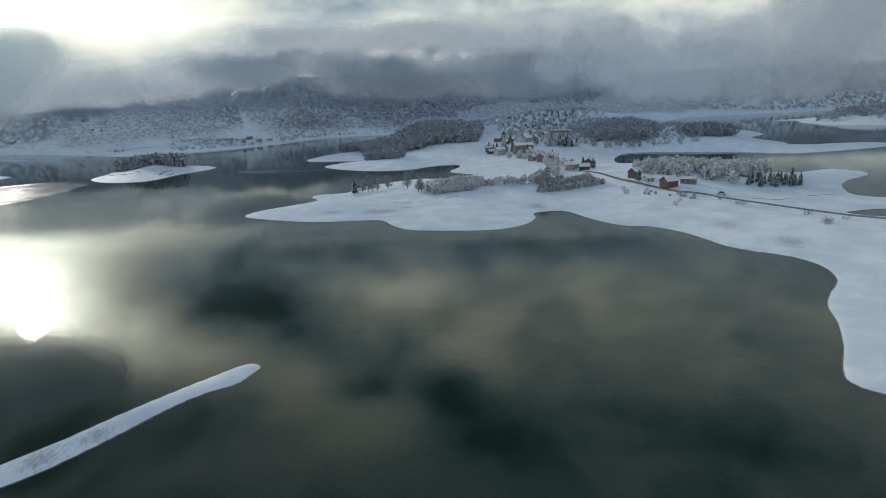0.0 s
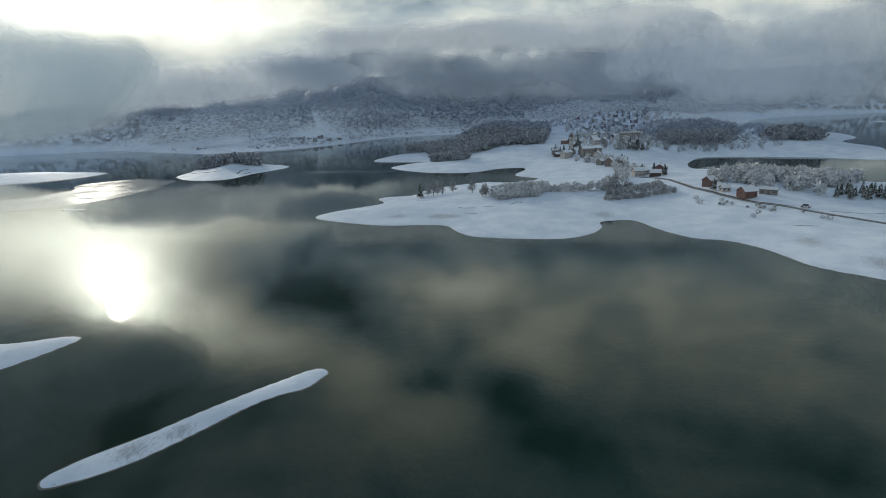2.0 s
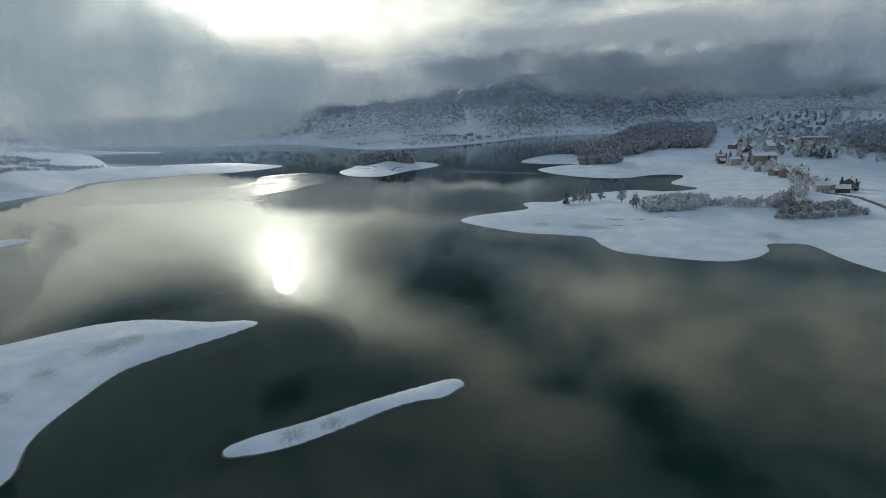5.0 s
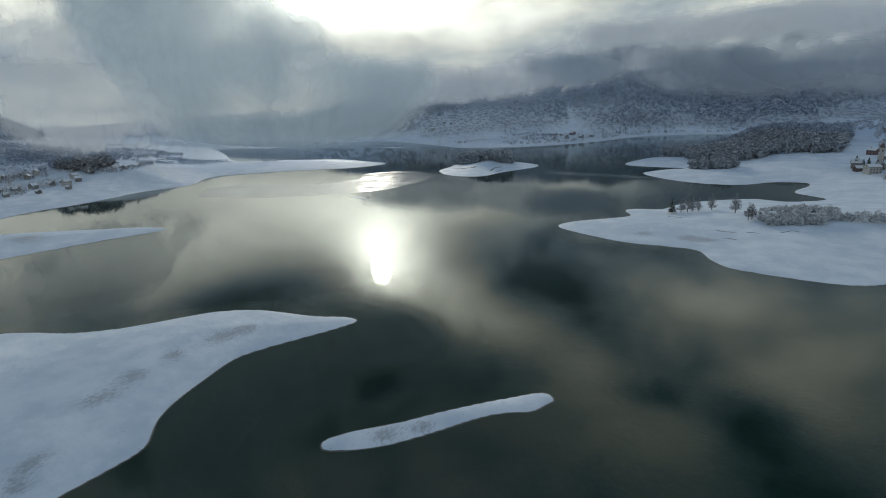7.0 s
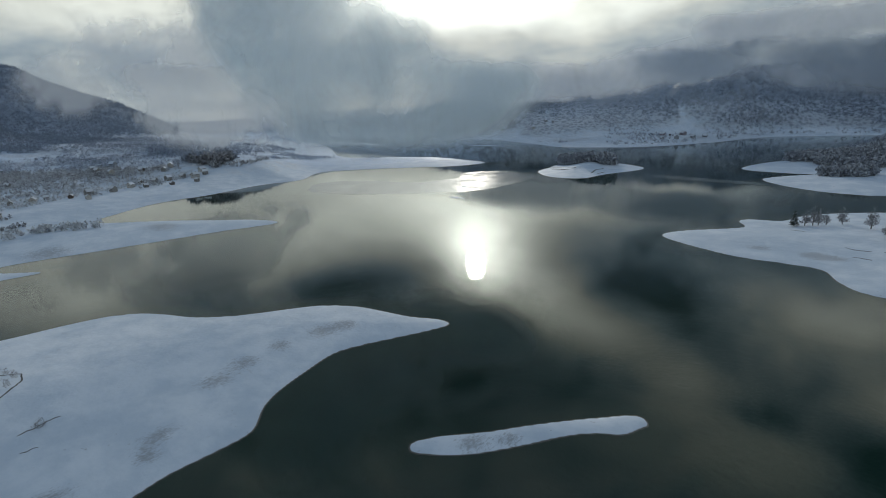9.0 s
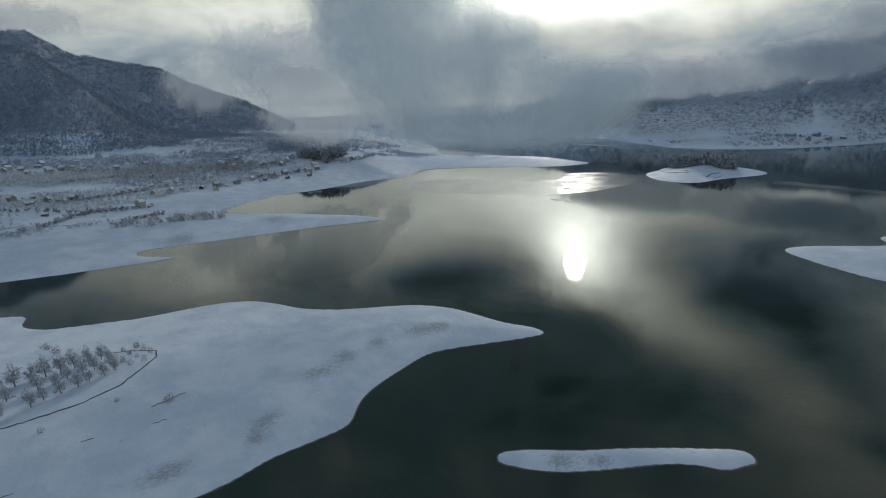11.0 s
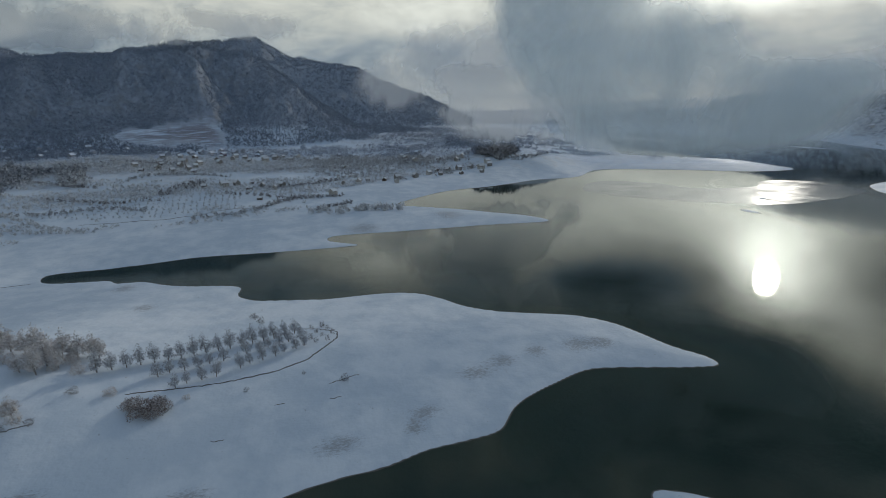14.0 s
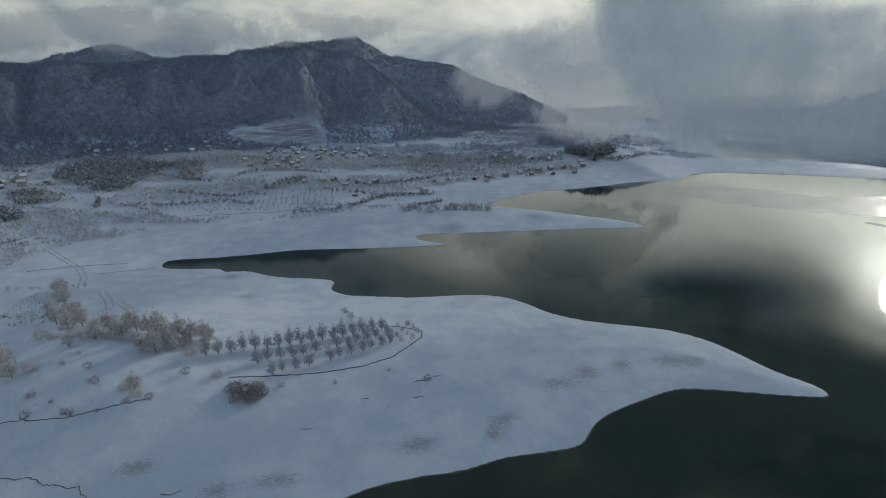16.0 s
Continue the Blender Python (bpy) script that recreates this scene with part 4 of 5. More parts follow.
w = wave(fringe[:, 0], fringe[:, 1], 40, 49, 3)
scatter("scrub", "bare brush and gardens at the foot of the hills", "scrub", fringe[w > 0.0], 4.0, PALEWOOD, 9, 0.9, 28)
slope = polar(54, 131, 900, 1400, 42000, 24)
h = heights(slope[:, 0], slope[:, 1])
scatter("forest", "dark snowy forest on the back ridge", "forest", slope[h > np.where(-slope[:, 0] < 12 * slope[:, 1], 33, 52) + 10 * wave(slope[:, 0], slope[:, 1], 60, 42, 3)], 6.0, FOREST, 6, 1.1, 24)
slope = polar(-45, 45, 900, 1400, 60000, 25)
slope = on_land(slope, 26)
h = heights(slope[:, 0], slope[:, 1])
w = wave(slope[:, 0], slope[:, 1], 120, 43, 4)
scatter("forest", "dark forest under cloud on the northern mountain", "forest", slope[(h > np.where(slope[:, 0] > 40, 44, np.where(slope[:, 0] < -250, 34, 17)) + 40 * w) & (h < 120) & (slides(slope[:, 0], slope[:, 1]) < 0.9)
        & ((np.degrees(np.arctan2(-slope[:, 0], slope[:, 1])) + 10 * w < 13) | (wave(slope[:, 0], slope[:, 1] * 0.5, 34, 55, 3) > 0.18))], 5.5, FOREST, 6, 1.1, 25)
shore = polar(-8, 44, 790, 1090, 7000, 26)
shore = on_land(shore, 14)
w = wave(shore[:, 0], shore[:, 1], 60, 45, 3)
scatter("scrub", "frosted scrub along the foot of the mountain", "scrub", shore[w > -0.05], 4.6, PALEWOOD, 10, 0.9, 26)

# ------------------------------------------------------------------ single trees
ORCHARD = "orchard trees on the cape"
fruit = [broad_tree(5.8, 1.9, s, 640, HOAR, "frosted young fruit tree in an orchard row", ORCHARD) for s in (1, 2, 3)]
rows, lower = [], []
for i in range(17):
    u = i / 16
    top = np.array([-152 - 18 * u, -46 + 51 * u])
    rows.append(top)
    down = np.array([0.93, 0.18])
    for j, dist in enumerate((9.0, 17.5)):
        if (j == 0 and i > 3 and i != 10) or (j == 1 and i > 4 and i != 9):
            lower.append(top + down * dist * (1 - 0.25 * u) + np.array([0.4, 0.5]) * ((i * 7 + j * 3) % 5 - 2) * 0.4)
plant(fruit, rows, 31, 0.8, 1.1)
plant(fruit, lower, 41, 0.5, 0.85)
young = shrub(1.7, 0.7, 5, 120, DARKWOOD, "small bare sapling at the orchard tip", "orchard saplings")
plant([young], [(-171 + 4.4 * (k % 4) - 0.8 * (k // 4), 7 + 2.4 * (k // 4) + 1.1 * (k % 3)) for k in range(15)], 32, 0.7, 1.3)

BANK = "trees along the field bank"
bank = [broad_tree(7.5, 3.0, s, 1300, RUSSET, "frost-covered bare tree with spreading russet crown", BANK) for s in (11, 12, 13)]
plant(bank, [(-152, -59), (-155, -55), (-160, -52), (-163, -49), (-159, -62), (-172, -78), (-181, -90), (-185, -95), (-194, -99), (-196, -104), (-225, -116),
             (-246, -129), (-242, -124), (-156, -99), (-149, -94), (-152, -104), (-163, -86), (-135, -59), (-170, -70), (-157, -58), (-162, -56), (-165, -62), (-168, -66), (-165, -72), (-176, -84), (-178, -93), (-160, -47), (-188, -101), (-200, -108), (-208, -112), (-166, -80), (-174, -73), (-154, -63)], 33, 0.6, 1.1)
brush = [shrub(3.2, 2.4, s, 700, RUSSET, "tangled russet thicket rimed with frost", "thickets on the cape") for s in (21, 22)]
bramble = [shrub(3.4, 2.6, s, 900, UMBER, "dense brown thicket beside the orchard ditch", "brown thickets") for s in (27, 28)]
plant(bramble, [(-133, -32), (-135, -29.5), (-131, -34), (-134.5, -35.5), (-132.5, -29), (-130.5, -31)], 40, 0.7, 1.0)
plant(brush, [(-137, -24), (-158, -64), (-161, -68), (-164, -73), (-167, -78), (-169, -84),
              (-172, -90), (-175, -97), (-155, -47), (-152, -50), (-160, -58), (-136, -62), (-133, -58), (-210, -112), (-236, -124), (-141, -41), (-156, -60), (-159, -66), (-162, -71), (-165, -76), (-168, -81), (-171, -87), (-174, -94), (-178, -101), (-154, -56), (-157, -52), (-161, -54), (-151, -97), (-154, -101), (-150, -90), (-148, -99), (-190, -97), (-200, -106), (-230, -119)], 34, 0.4, 0.95)
low = [shrub(1.5, 1.0, s, 260, DARKWOOD, "low dark bush on the snow", "low bushes on the cape") for s in (25, 26)]
plant(low, [(-131, -60), (-129, -72), (-129.6, -73.4), (-130, -82), (-142, -49), (-134, -78), (-132, -55), (-129, -66), (-139, -70), (-137, -84), (-146, -74),
            (-150, -82), (-134, 15), (-141, 5), (-137, -10), (-155, -80), (-160, -100), (-140, -95), (-194, -7.4), (-186, -5), (-192.6, -6.6)], 35, 0.6, 1.5)
retire(fruit + bank + brush + bramble + low + [young])
vines = np.concatenate([along([(-216 - 3.2 * k, -134 - 0.3 * k), (-217 - 2.8 * k, -117 - 0.4 * k)], 1.3, 0.12, 60 + k) for k in range(11)])
scatter("vineyard", "snowy vineyard rows on the sunlit terrace", "vineyard", vines, 0.9, DARKWOOD, 8, 1.1, 61)
scatter("scrub", "low frosted brush around the vineyard terrace", "scrub", np.concatenate([along([(-205, -108), (-215, -140), (-212, -170)], 1.5, 1.2, 62), along([(-196, -112), (-204, -150)], 2.0, 1.5, 63),
        along([(-252, -120), (-256, -160), (-262, -200)], 2.0, 1.6, 64), fill([(-160, -110), (-185, -108), (-190, -150), (-165, -150)], 40, 65)]), 1.8, FROSTED, 20, 0.9, 62)

ROW = "pines beside the far water"
pines = [pine_tree(9.0, s, ROW) for s in (1, 2)]
plant(pines, [(153, 269), (157, 273), (160, 270), (164, 274), (168, 273), (171, 278), (176, 277), (180, 282), (184, 283), (188, 287), (193, 290), (173, 284), (165, 281), (158, 267), (162, 277), (167, 269), (170, 274), (175, 281), (179, 276), (183, 279), (187, 281), (190, 293), (181, 288)], 36, 0.55, 0.85)
plant(pines, [(-49, 309), (53, 508), (46, 513), (66, 500), (61, 505), (112, 520), (117, 523), (122, 526), (107, 524), (126, 522), (131, 527), (84, 412), (92, 352), (104, 285), (79, 470), (150, 790), (172, 800), (128, 700), (57, 498), (50, 509), (68, 512), (76, 476), (90, 438), (83, 402), (80, 420), (98, 350), (88, 365), (118, 516), (104, 519), (124, 519), (115, 527), (140, 740), (155, 750), (118, 655), (102, 690), (142, 775), (180, 790), (165, 812), (188, 795),
              (120, 782), (196, 810), (70, 545)], 37, 0.7, 1.15)
shore_tree = [broad_tree(9.0, 2.6, s, 620, DARKWOOD, "tall bare tree on the snowy headland", "headland trees") for s in (41, 42)]
plant(shore_tree, [(-12, 292), (-10.5, 293), (-19, 311), (-45, 312), (-42, 314), (-40, 316), (-37, 318), (-31, 322), (53, 286), (57, 300), (61, 312)], 38, 0.55, 1.1)
roadside = [shrub(1.9, 1.3, s, 260, DARKWOOD, "dark frosted bush below the road", "roadside bushes") for s in (51, 52)]
plant(roadside, [(107, 241), (103, 236), (113, 243), (129, 229), (127, 230), (137, 189), (138.5, 190), (101, 265), (91, 265), (92, 273), (150, 197), (143, 208)], 39, 0.7, 1.5)
retire(pines + shore_tree + roadside)

# ------------------------------------------------------------------ houses


def house(w, d, h, rise, wall, label, group="", m=None, snow=0.25, storeys=1, over=0.5):
    """A gabled house: long side along x, snow on the roof."""
    ob = thing("house", label, "house", m, group)
    bm = bmesh.new()
    box(bm, -w / 2, -d / 2, -1.2, w / 2, d / 2, h)
    for s in (-1, 1):
        v = [bm.verts.new(p) for p in ((s * w / 2, -d / 2, h), (s * w / 2, d / 2, h), (s * w / 2, 0, h + rise))]
        bm.faces.new(v if s > 0 else v[::-1])
    body = part("wall", bm, wall, ob)
    bm = bmesh.new()
    k = rise / (d / 2)
    x0, y0 = w / 2 + over, d / 2 + over
    thick = 0.16
    pts = [(-y0, h - over * k), (0, h + rise), (y0, h - over * k), (y0, h - over * k + thick), (0, h + rise + thick), (-y0, h - over * k + thick)]
    a = [bm.verts.new((-x0, y, z)) for y, z in pts]
    b = [bm.verts.new((x0, y, z)) for y, z in pts]
    bm.faces.new(a), bm.faces.new(b[::-1])
    for i in range(6):
        bm.faces.new((a[i], b[i], b[(i + 1) % 6], a[(i + 1) % 6]))
    bmesh.ops.recalc_face_normals(bm, faces=bm.faces)
    roof = part("roof", bm, TIMBER, ob, "dark roof")
    bm = bmesh.new()
    e = 0.17
    x1, y1 = x0 - 0.12, y0 - 0.15
    pts = [(-y1, h - (over - 0.15) * k + e), (0, h + rise + e), (y1, h - (over - 0.15) * k + e), (y1, h - (over - 0.15) * k + e + snow * 0.7), (0, h + rise + e + snow), (-y1, h - (over - 0.15) * k + e + snow * 0.7)]
    a = [bm.verts.new((-x1, y, z)) for y, z in pts]
    b = [bm.verts.new((x1, y, z)) for y, z in pts]
    bm.faces.new(a), bm.faces.new(b[::-1])
    for i in range(6):
        bm.faces.new((a[i], b[i], b[(i + 1) % 6], a[(i + 1) % 6]))
    bmesh.ops.recalc_face_normals(bm, faces=bm.faces)
    part("roof_snow", bm, SNOW, roof, "thick snow cover")
    bm = bmesh.new()
    box(bm, w * 0.2, d * 0.08, h + rise * 0.4, w * 0.2 + 0.6, d * 0.08 + 0.6, h + rise + 0.9)
    box(bm, w * 0.2 - 0.1, d * 0.08 - 0.1, h + rise + 0.9, w * 0.2 + 0.7, d * 0.08 + 0.7, h + rise + 1.05)
    part("chimney", bm, STONE, roof)
    pane = bmesh.new()
    box(pane, -0.5, -0.05, -0.6, 0.5, 0.05, 0.6)
    pm = bpy.data.meshes.new("window")
    pane.to_mesh(pm), pane.free()
    pm.materials.append(PANE)
    count = max(2, int(w / 2.8))
    for s in (-1, 1):
        for fl in range(storeys):
            for i in range(count):
                if s < 0 and fl == 0 and i == count // 2:
                    continue
                part("window", pm, None, body, "", pose(-w / 2 + w * (i + 0.5) / count, s * (d / 2 + 0.03), 1.5 + 2.7 * fl))
    for s in (-1, 1):
        part("window", pm, None, body, "", pose(s * (w / 2 + 0.03), 0, h - 1.2, 0, 0, 90))
    bm = bmesh.new()
    box(bm, -0.5, -0.06, 0, 0.5, 0.06, 2.05)
    part("door", bm, TIMBER, body, "dark wooden door", pose(-w / 2 + w * (count // 2 + 0.5) / count, -d / 2 - 0.04, 0.1))
    return ob


def set_down(ob, x, y, turn, dz=0.0, size=1.0):
    ob.matrix_basis = pose(x, y, height(x, y) + dz, 0, 0, turn) @ Matrix.Diagonal((size, size, size, 1))
    return ob


set_down(house(9.0, 7.5, 4.2, 2.8, BRICK, "red-walled gabled house under thick snow", storeys=1), 113, 268, 20, size=0.74)
set_down(house(10.0, 6.0, 3.0, 1.2, STONE, "long dark barn with a snowy low roof beside the red house", storeys=1), 124, 271, -28, size=0.74)
set_down(house(7.0, 6.5, 4.6, 2.4, BRICK, "small red house with a snow-covered roof", storeys=1), 105, 294, 35, size=0.74)
set_down(house(7.5, 6.5, 4.4, 2.3, BRICK, "reddish cottage with a snowy roof by the water", storeys=1), 136, 337, -15, size=0.74)
set_down(house(6.0, 4.0, 2.6, 1.6, PLASTER, "low pale cottage half hidden by frosted trees", storeys=1), 108, 281, 10, size=0.74)
set_down(house(5.5, 4.0, 2.5, 1.4, STONE, "small stone hut among the headland bushes", storeys=1), -4, 294, 15)
set_down(house(9.0, 7.0, 4.6, 2.6, PLASTER, "white cottage with snowy roof beside the road", storeys=1), 84, 357, 10, size=0.74)
set_down(house(9.0, 7.0, 5.2, 2.8, STONE, "stone cottage with a snowy gable roof", storeys=2), 85, 410, 40, size=0.74)
set_down(house(10.0, 7.5, 5.5, 2.8, TIMBER, "dark timber house under snow", storeys=2), 88, 427, -20, size=0.74)
set_down(house(22.0, 12.0, 9.5, 2.4, STONE, "large weathered stone building with a snowy hipped roof", storeys=3), 74, 487, 8, size=0.74)
set_down(house(12.0, 9.0, 6.5, 2.2, PLASTER, "pale two-storey annex beside the stone building", storeys=2), 54, 492, 30, size=0.74)

tower = thing("bell_tower", "slender pale stone bell tower above the village", "tower")
bm = bmesh.new()
box(bm, -2, -2, -1, 2, 2, 15)
box(bm, -2.3, -2.3, 15, 2.3, 2.3, 15.6)
part("shaft", bm, PLASTER, tower)
bm = bmesh.new()
bmesh.ops.create_cone(bm, cap_ends=True, segments=4, radius1=3.2, radius2=0.05, depth=5, matrix=pose(0, 0, 18.1, 0, 0, 45))
part("spire", bm, TIMBER, tower, "dark pointed roof")
for k in range(4):
    bm = bmesh.new()
    box(bm, -0.6, -0.08, -1.2, 0.6, 0.08, 1.2)
    part("window", bm, PANE, tower, "", pose(2.03 * math.sin(k * math.pi / 2), -2.03 * math.cos(k * math.pi / 2), 12.6, 0, 0, 90 * k))
set_down(tower, 62, 530, 12, size=0.75)

hotel = thing("hotel", "pale multi-storey hotel with rows of dark windows", "hotel")
bm = bmesh.new()
box(bm, -14, -6, -2, 14, 6, 10.5)
box(bm, -14.4, -6.4, 10.5, 14.4, 6.4, 11.0)
body = part("wall", bm, PLASTER, hotel)
bm = bmesh.new()
box(bm, -14.2, -6.2, 11.01, 14.2, 6.2, 11.4)
box(bm, 4, -2, 11.4, 9, 3, 13.6)
part("roof", bm, SNOW, hotel, "flat snow-covered roof")
bm = bmesh.new()
box(bm, -0.85, -0.08, -0.85, 0.85, 0.08, 0.85)
wm = bpy.data.meshes.new("window")
bm.to_mesh(wm), bm.free()
wm.materials.append(PANE)
for fl in range(3):
    for i in range(9):
        part("window", wm, None, body, "", pose(-12.4 + 3.1 * i, -6.05, 2.2 + 3.2 * fl))
for i in range(10):
    bm = bmesh.new()
    box(bm, -13.95 + 3.1 * i - 0.2, -7.2, -2, -13.95 + 3.1 * i + 0.2, -6.02, 10.4)
    part("pilaster", bm, PLASTER, body)
set_down(hotel, 128, 588, -12, size=0.7)

VILLAGE = "village houses on the slopes"
kinds = [house(9.5, 8.0, 5.4, 3.0, PLASTER, "pale village house with snow on its roof", VILLAGE, storeys=2),
         house(8.5, 7.5, 5.0, 3.2, STONE, "grey village house under a snowy gable", VILLAGE, storeys=2),
         house(11.0, 8.0, 5.2, 2.8, BRICK, "brick-red village house under snow", VILLAGE, storeys=2),
         house(8.0, 6.0, 3.2, 2.2, TIMBER, "dark timber barn with a snowy roof", VILLAGE, storeys=1)]
# hamlets: centre, half widths, number of houses
WEST_HAMLETS = [(-634, 8, 22, 40, 24), (-656, -42, 14, 18, 9), (-570, -70, 30, 26, 11), (-486, -4, 12, 26, 10), (-660, -245, 30, 40, 12), (-492, -260, 16, 24, 9),
                              (-668, -150, 20, 40, 9), (-640, -74, 20, 24, 6), (-505, 110, 8, 30, 6), (-526, 160, 8, 24, 6), (-528, 218, 18, 20, 8), (-600, 190, 30, 40, 8)]
NORTH_HAMLETS = [(150, 785, 45, 30, 13), (112, 692, 16, 20, 6), (205, 720, 30, 40, 6), (70, 540, 22, 20, 3), (190, 640, 20, 30, 3), (81, 445, 9, 34, 9), (58, 506, 16, 9, 5), (94, 362, 7, 18, 4), (104, 556, 18, 16, 6), (110, 640, 22, 30, 7), (160, 745, 40, 26, 9), (-330, 880, 60, 30, 7), (-600, 880, 80, 30, 6)]
spots = []
gen = np.random.default_rng(77)
for cx, cy, rx, ry, count in WEST_HAMLETS + NORTH_HAMLETS:
    for _ in range(count):
        for _ in range(12):
            p = np.array([cx + gen.normal() * rx * 0.6, cy + gen.normal() * ry * 0.6])
            if all(np.hypot(*(p - q)) > 11 for q in spots):
                spots.append(p)
                break
spots += [np.array(p, float) for p in ((-431, 2), (-569, 89), (-452, 60))]
spots = [p for p in spots if max(signed(p[None], NORTH)[0], signed(p[None], WEST)[0]) > 12]
zs = heights([p[0] for p in spots], [p[1] for p in spots])
for i, (p, z) in enumerate(zip(spots, zs)):
    ob = copy_thing(kinds[(0, 1, 3, 1)[i % 4] if p[0] < -400 and i % 9 else (i * 7) % 4 if i % 5 else 1], pose(p[0], p[1], z, 0, 0, gen.uniform(0, 180)))
    s = gen.uniform(0.42, 0.66) if p[0] < -400 else gen.uniform(0.55, 0.8)
    ob.scale = (s, s, s)
retire(kinds)

# ------------------------------------------------------------------ road, ditches and small things


def ribbon(points, width, lift, mat, name, label, category, kind="", wobble=0.0, seed=1, thick=0.12):
    """A band laid along the ground."""
    gen = np.random.default_rng(seed)
    p = np.array(points, float)
    line = []
    for a, b in zip(p[:-1], p[1:]):
        k = max(1, int(np.linalg.norm(b - a) / (0.7 if wobble else 2.0)))
        line += [a + (b - a) * i / k for i in range(k)]
    line = np.array(line + [p[-1]])
    if wobble:
        line += gen.normal(size=line.shape) * wobble
    d = np.gradient(line, axis=0)
    d /= np.linalg.norm(d, axis=1)[:, None] + 1e-9
    nrm = np.stack([-d[:, 1], d[:, 0]], 1)
    half = width / 2 * (gen.uniform(0.6, 1.4, len(line)) if wobble else np.ones(len(line)))
    half[[0, -1]] *= 0.4 if wobble else 1
    left, right = line + nrm * half[:, None], line - nrm * half[:, None]
    zl, zr = heights(*left.T), heights(*right.T)
    v, f = [], []
    for i in range(len(line)):
        v += [(*left[i], zl[i] + lift), (*right[i], zr[i] + lift), (*left[i], zl[i] + lift - thick - 0.2), (*right[i], zr[i] + lift - thick - 0.2)]
    for i in range(len(line) - 1):
        a, b = 4 * i, 4 * i + 4
        f += [(a, a + 1, b + 1, b), (a + 2, a, b, b + 2), (a + 1, a + 3, b + 3, b + 1)]
    f += [(0, 2, 3, 1), (4 * len(line) - 4, 4 * len(line) - 3, 4 * len(line) - 1, 4 * len(line) - 2)]
    return tagged(new(name, mesh_of(name, v, f, mat)), label, category, kind=kind)


ROAD = [(84, 350), (94, 322), (97, 296), (105, 274), (114, 258), (128, 245), (142, 233), (157, 220), (170, 203), (185, 185), (230, 150)]
ribbon(ROAD, 3.6, 0.12, TARMAC, "road", "narrow cleared tarmac road through the snow", "road", "structure")
ribbon([(x + 0.9, y + 0.9) for x, y in ROAD[1:]], 0.9, 0.20, SNOW, "trim", "strip of packed snow along the road", "road edge", "structure", 0.05, 3)
rail = thing("guard_rail", "galvanised guard rail along the lakeside road", "guard rail")
line = along([(x - 2.2, y - 1.6) for x, y in ROAD[2:]], 4.0, 0.0, 1)
zs = heights(*line.T)
bm = bmesh.new()
box(bm, -0.06, -0.06, -0.3, 0.06, 0.06, 0.75)
post = bpy.data.meshes.new("post")
bm.to_mesh(post), bm.free()
post.materials.append(STEEL)
for (x, y), z in zip(line, zs):
    part("post", post, None, rail, "", pose(x, y, z))
v, f = [], []
for (x, y), z in zip(line, zs):
    v += [(x - 0.05, y - 0.05, z + 0.45), (x - 0.05, y - 0.05, z + 0.78), (x + 0.03, y + 0.03, z + 0.78), (x + 0.03, y + 0.03, z + 0.45)]
for i in range(len(line) - 1):
    a = 4 * i
    f += [(a + k, a + (k + 1) % 4, a + 4 + (k + 1) % 4, a + 4 + k) for k in range(4)]
part("beam", mesh_of("beam", v, f, STEEL), None, rail)

ribbon([(-141, -38), (-142, -27), (-143, -15), (-145, -2), (-149, 7), (-155, 13), (-160, 17), (-166, 18), (-171, 13), (-174, 7)], 0.34, 0.07, SOIL, "ditch",
       "dark ditch edging the orchard", "ditch", wobble=0.12, seed=4)
CAPE_CRACKS = [([(-130, -90), (-128, -73), (-130, -65), (-132, -55)], 0.35), ([(-114, -82), (-112, -72), (-110, -70), (-108, -62), (-105, -60)], 0.3), ([(-103, -45), (-102.6, -43), (-103.2, -41)], 0.35),
          ([(-134, 11), (-135, 15), (-136, 19)], 0.35), ([(-127, 10), (-127, 13)], 0.3), ([(-129, -3), (-128.6, -1)], 0.25), ([(-119, -18), (-118.6, -15)], 0.22),
          ]
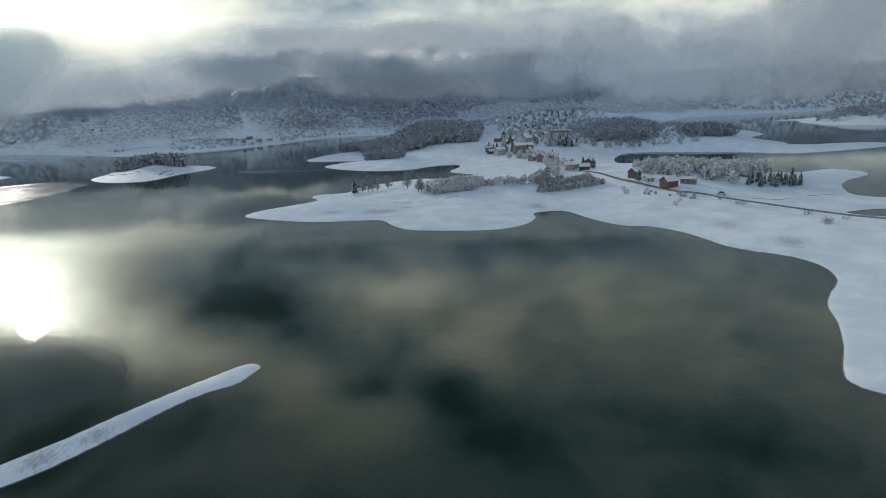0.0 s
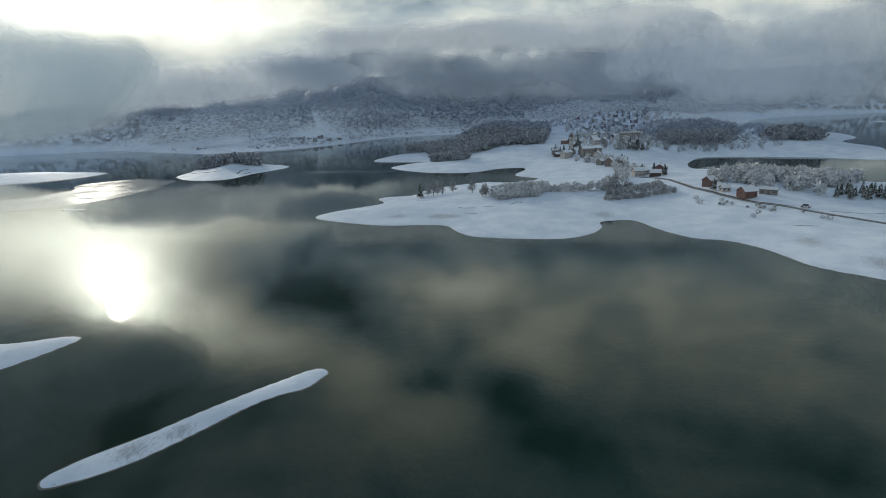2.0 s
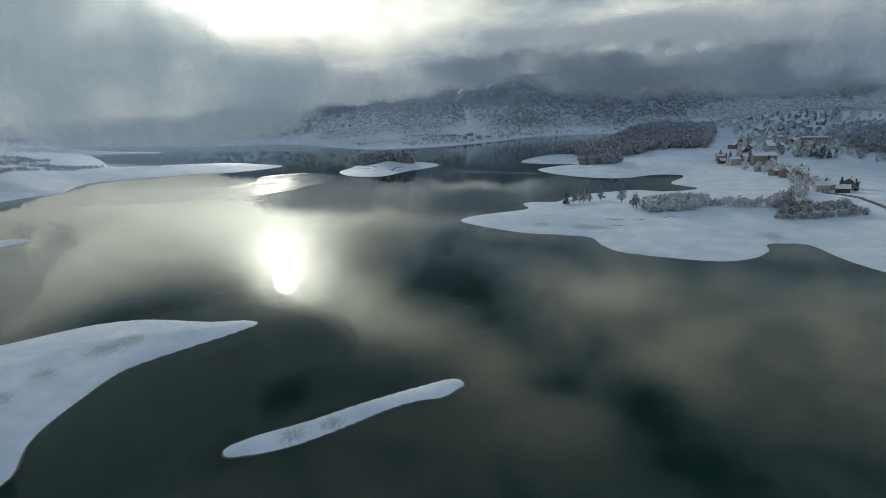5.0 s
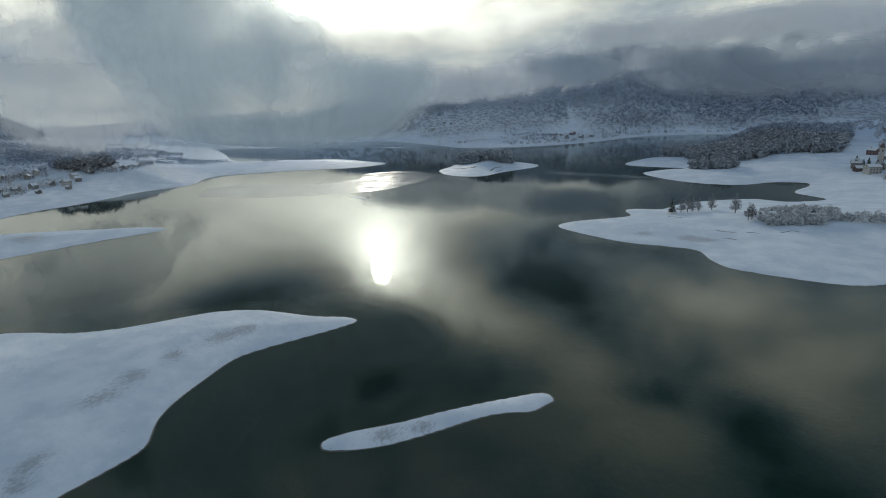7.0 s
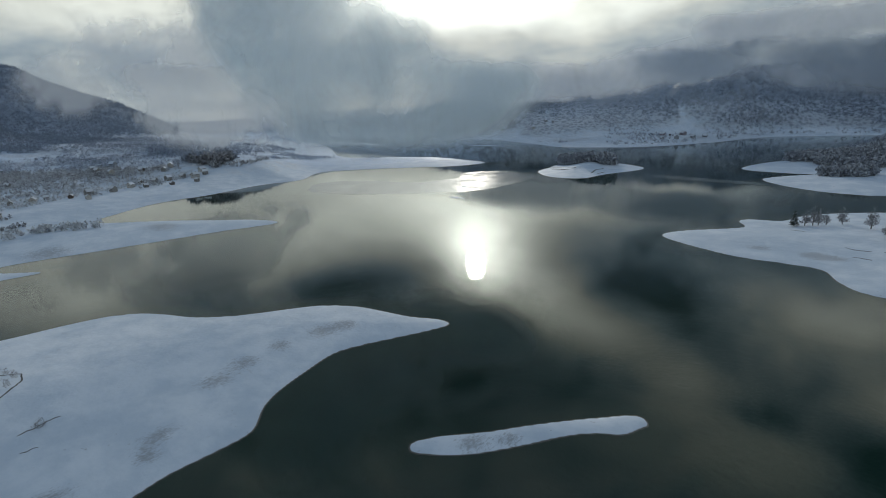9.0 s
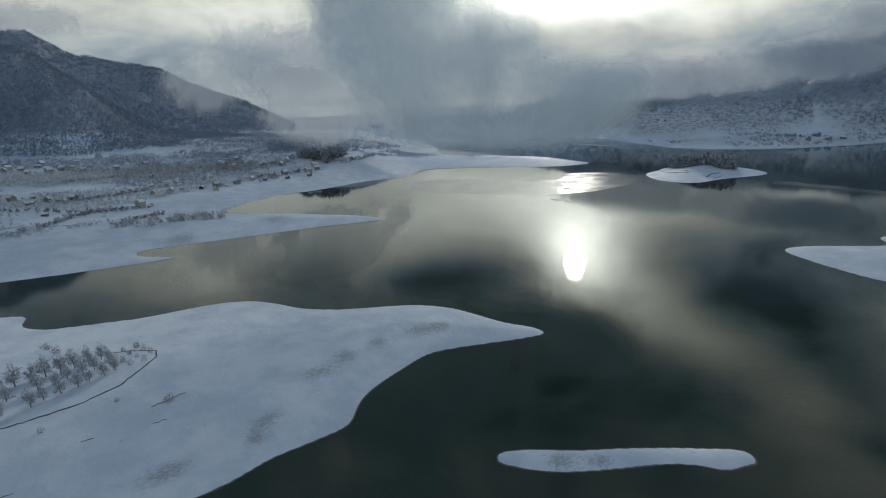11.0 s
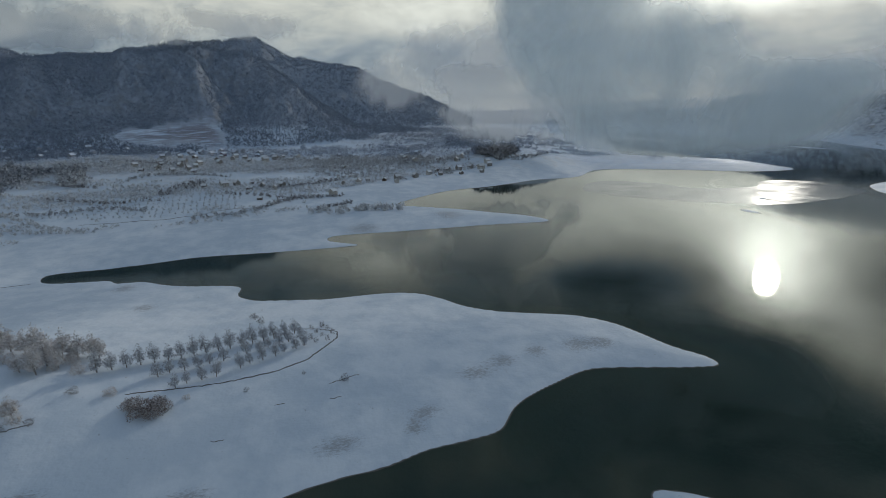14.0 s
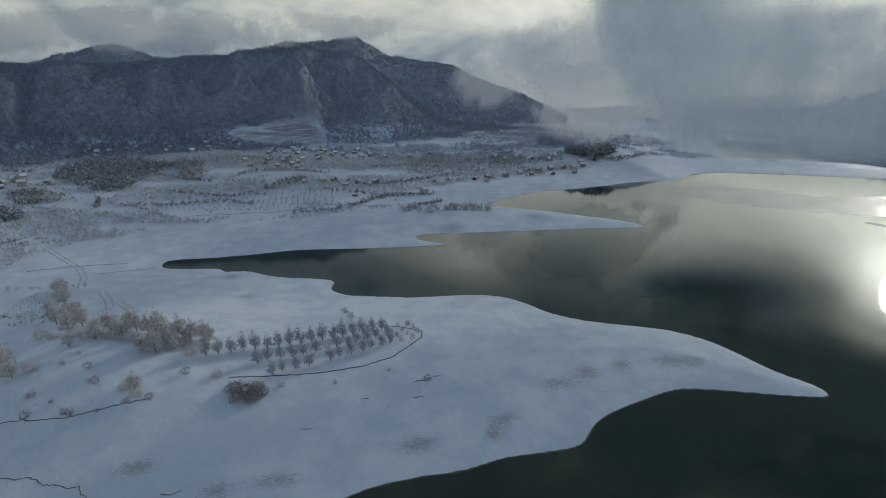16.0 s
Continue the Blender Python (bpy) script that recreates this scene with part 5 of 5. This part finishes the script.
HEADLAND_CRACKS = [([(-24, 272), (-20, 270), (-15, 270)], 0.5), ([(-11, 271), (-6, 270)], 0.5), ([(2, 272), (6, 276), (9, 275)], 0.5), ([(-20, 261), (-14, 259)], 0.5), ([(-49, 299), (-42, 295)], 0.5),
          ([(138, 245), (150, 243), (160, 245)], 0.5), ([(170, 250), (182, 252), (192, 256)], 0.5), ([(112, 222), (120, 219)], 0.4), ([(-300, -120), (-296, -135), (-285, -160)], 0.8),
          ([(-287, 472), (-267, 462), (-254, 464)], 2.0), ([(-300, 489), (-278, 479), (-255, 468)], 1.6), ([(-236, 460), (-240, 477), (-237, 487)], 2.0), ([(-231, 462), (-230, 474)], 1.6), ([(-282, 468), (-262, 460)], 1.6),
          ([(-290, -104), (-283, -118), (-278, -126)], 0.6), ([(-400, 20), (-405, -20), (-395, -60), (-400, -110)], 0.8)]
for k, (pts, wide) in enumerate(CAPE_CRACKS + HEADLAND_CRACKS):
    ribbon(pts, wide * 0.6, 0.06, SOIL, "ditch", "thin dark erosion crack in the snow", "ditch", wobble=0.2, seed=50 + k)

RUT = material("packed_snow", plain_nodes((0.46, 0.49, 0.54, 1), (0.62, 0.65, 0.69, 1), 1.5, 0.8))
for k, pts in enumerate(([(-339, -178), (-307, -153), (-289, -138), (-270, -128), (-257, -124)], [(-242, -109.5), (-225, -100), (-213, -95), (-205, -95)], [(-221, -95), (-208, -87), (-197, -80)])):
    for side in (-0.9, 0.9):
        ribbon([(x + side, y - side) for x, y in pts], 0.55, 0.05, RUT, "wheel_track", "faint grey wheel track in the snowy field", "track", wobble=0.15, seed=80 + k)

car = thing("car", "pale car parked beside the snowy road", "car")
bm = bmesh.new()
box(bm, -2.1, -0.85, 0.35, 2.1, 0.85, 0.95)
bmesh.ops.bevel(bm, geom=bm.edges[:], offset=0.12, segments=2, affect="EDGES")
part("body", bm, CARPAINT, car)
bm = bmesh.new()
bmesh.ops.create_cone(bm, cap_ends=True, segments=4, radius1=1.55, radius2=1.05, depth=0.6, matrix=pose(-0.2, 0, 1.22, 0, 0, 45) @ Matrix.Diagonal((1.0, 1.0, 1.0, 1)))
bmesh.ops.scale(bm, vec=(1.1, 0.72, 1), verts=bm.verts)
part("cabin", bm, PANE, car)
for sx in (-1.3, 1.3):
    for sy in (-0.8, 0.8):
        bm = bmesh.new()
        bmesh.ops.create_cone(bm, cap_ends=True, segments=14, radius1=0.33, radius2=0.33, depth=0.22, matrix=pose(sx, sy, 0.33, 90))
        part("wheel", bm, RUBBER, car)
set_down(car, 130, 249, -40, 0.05)
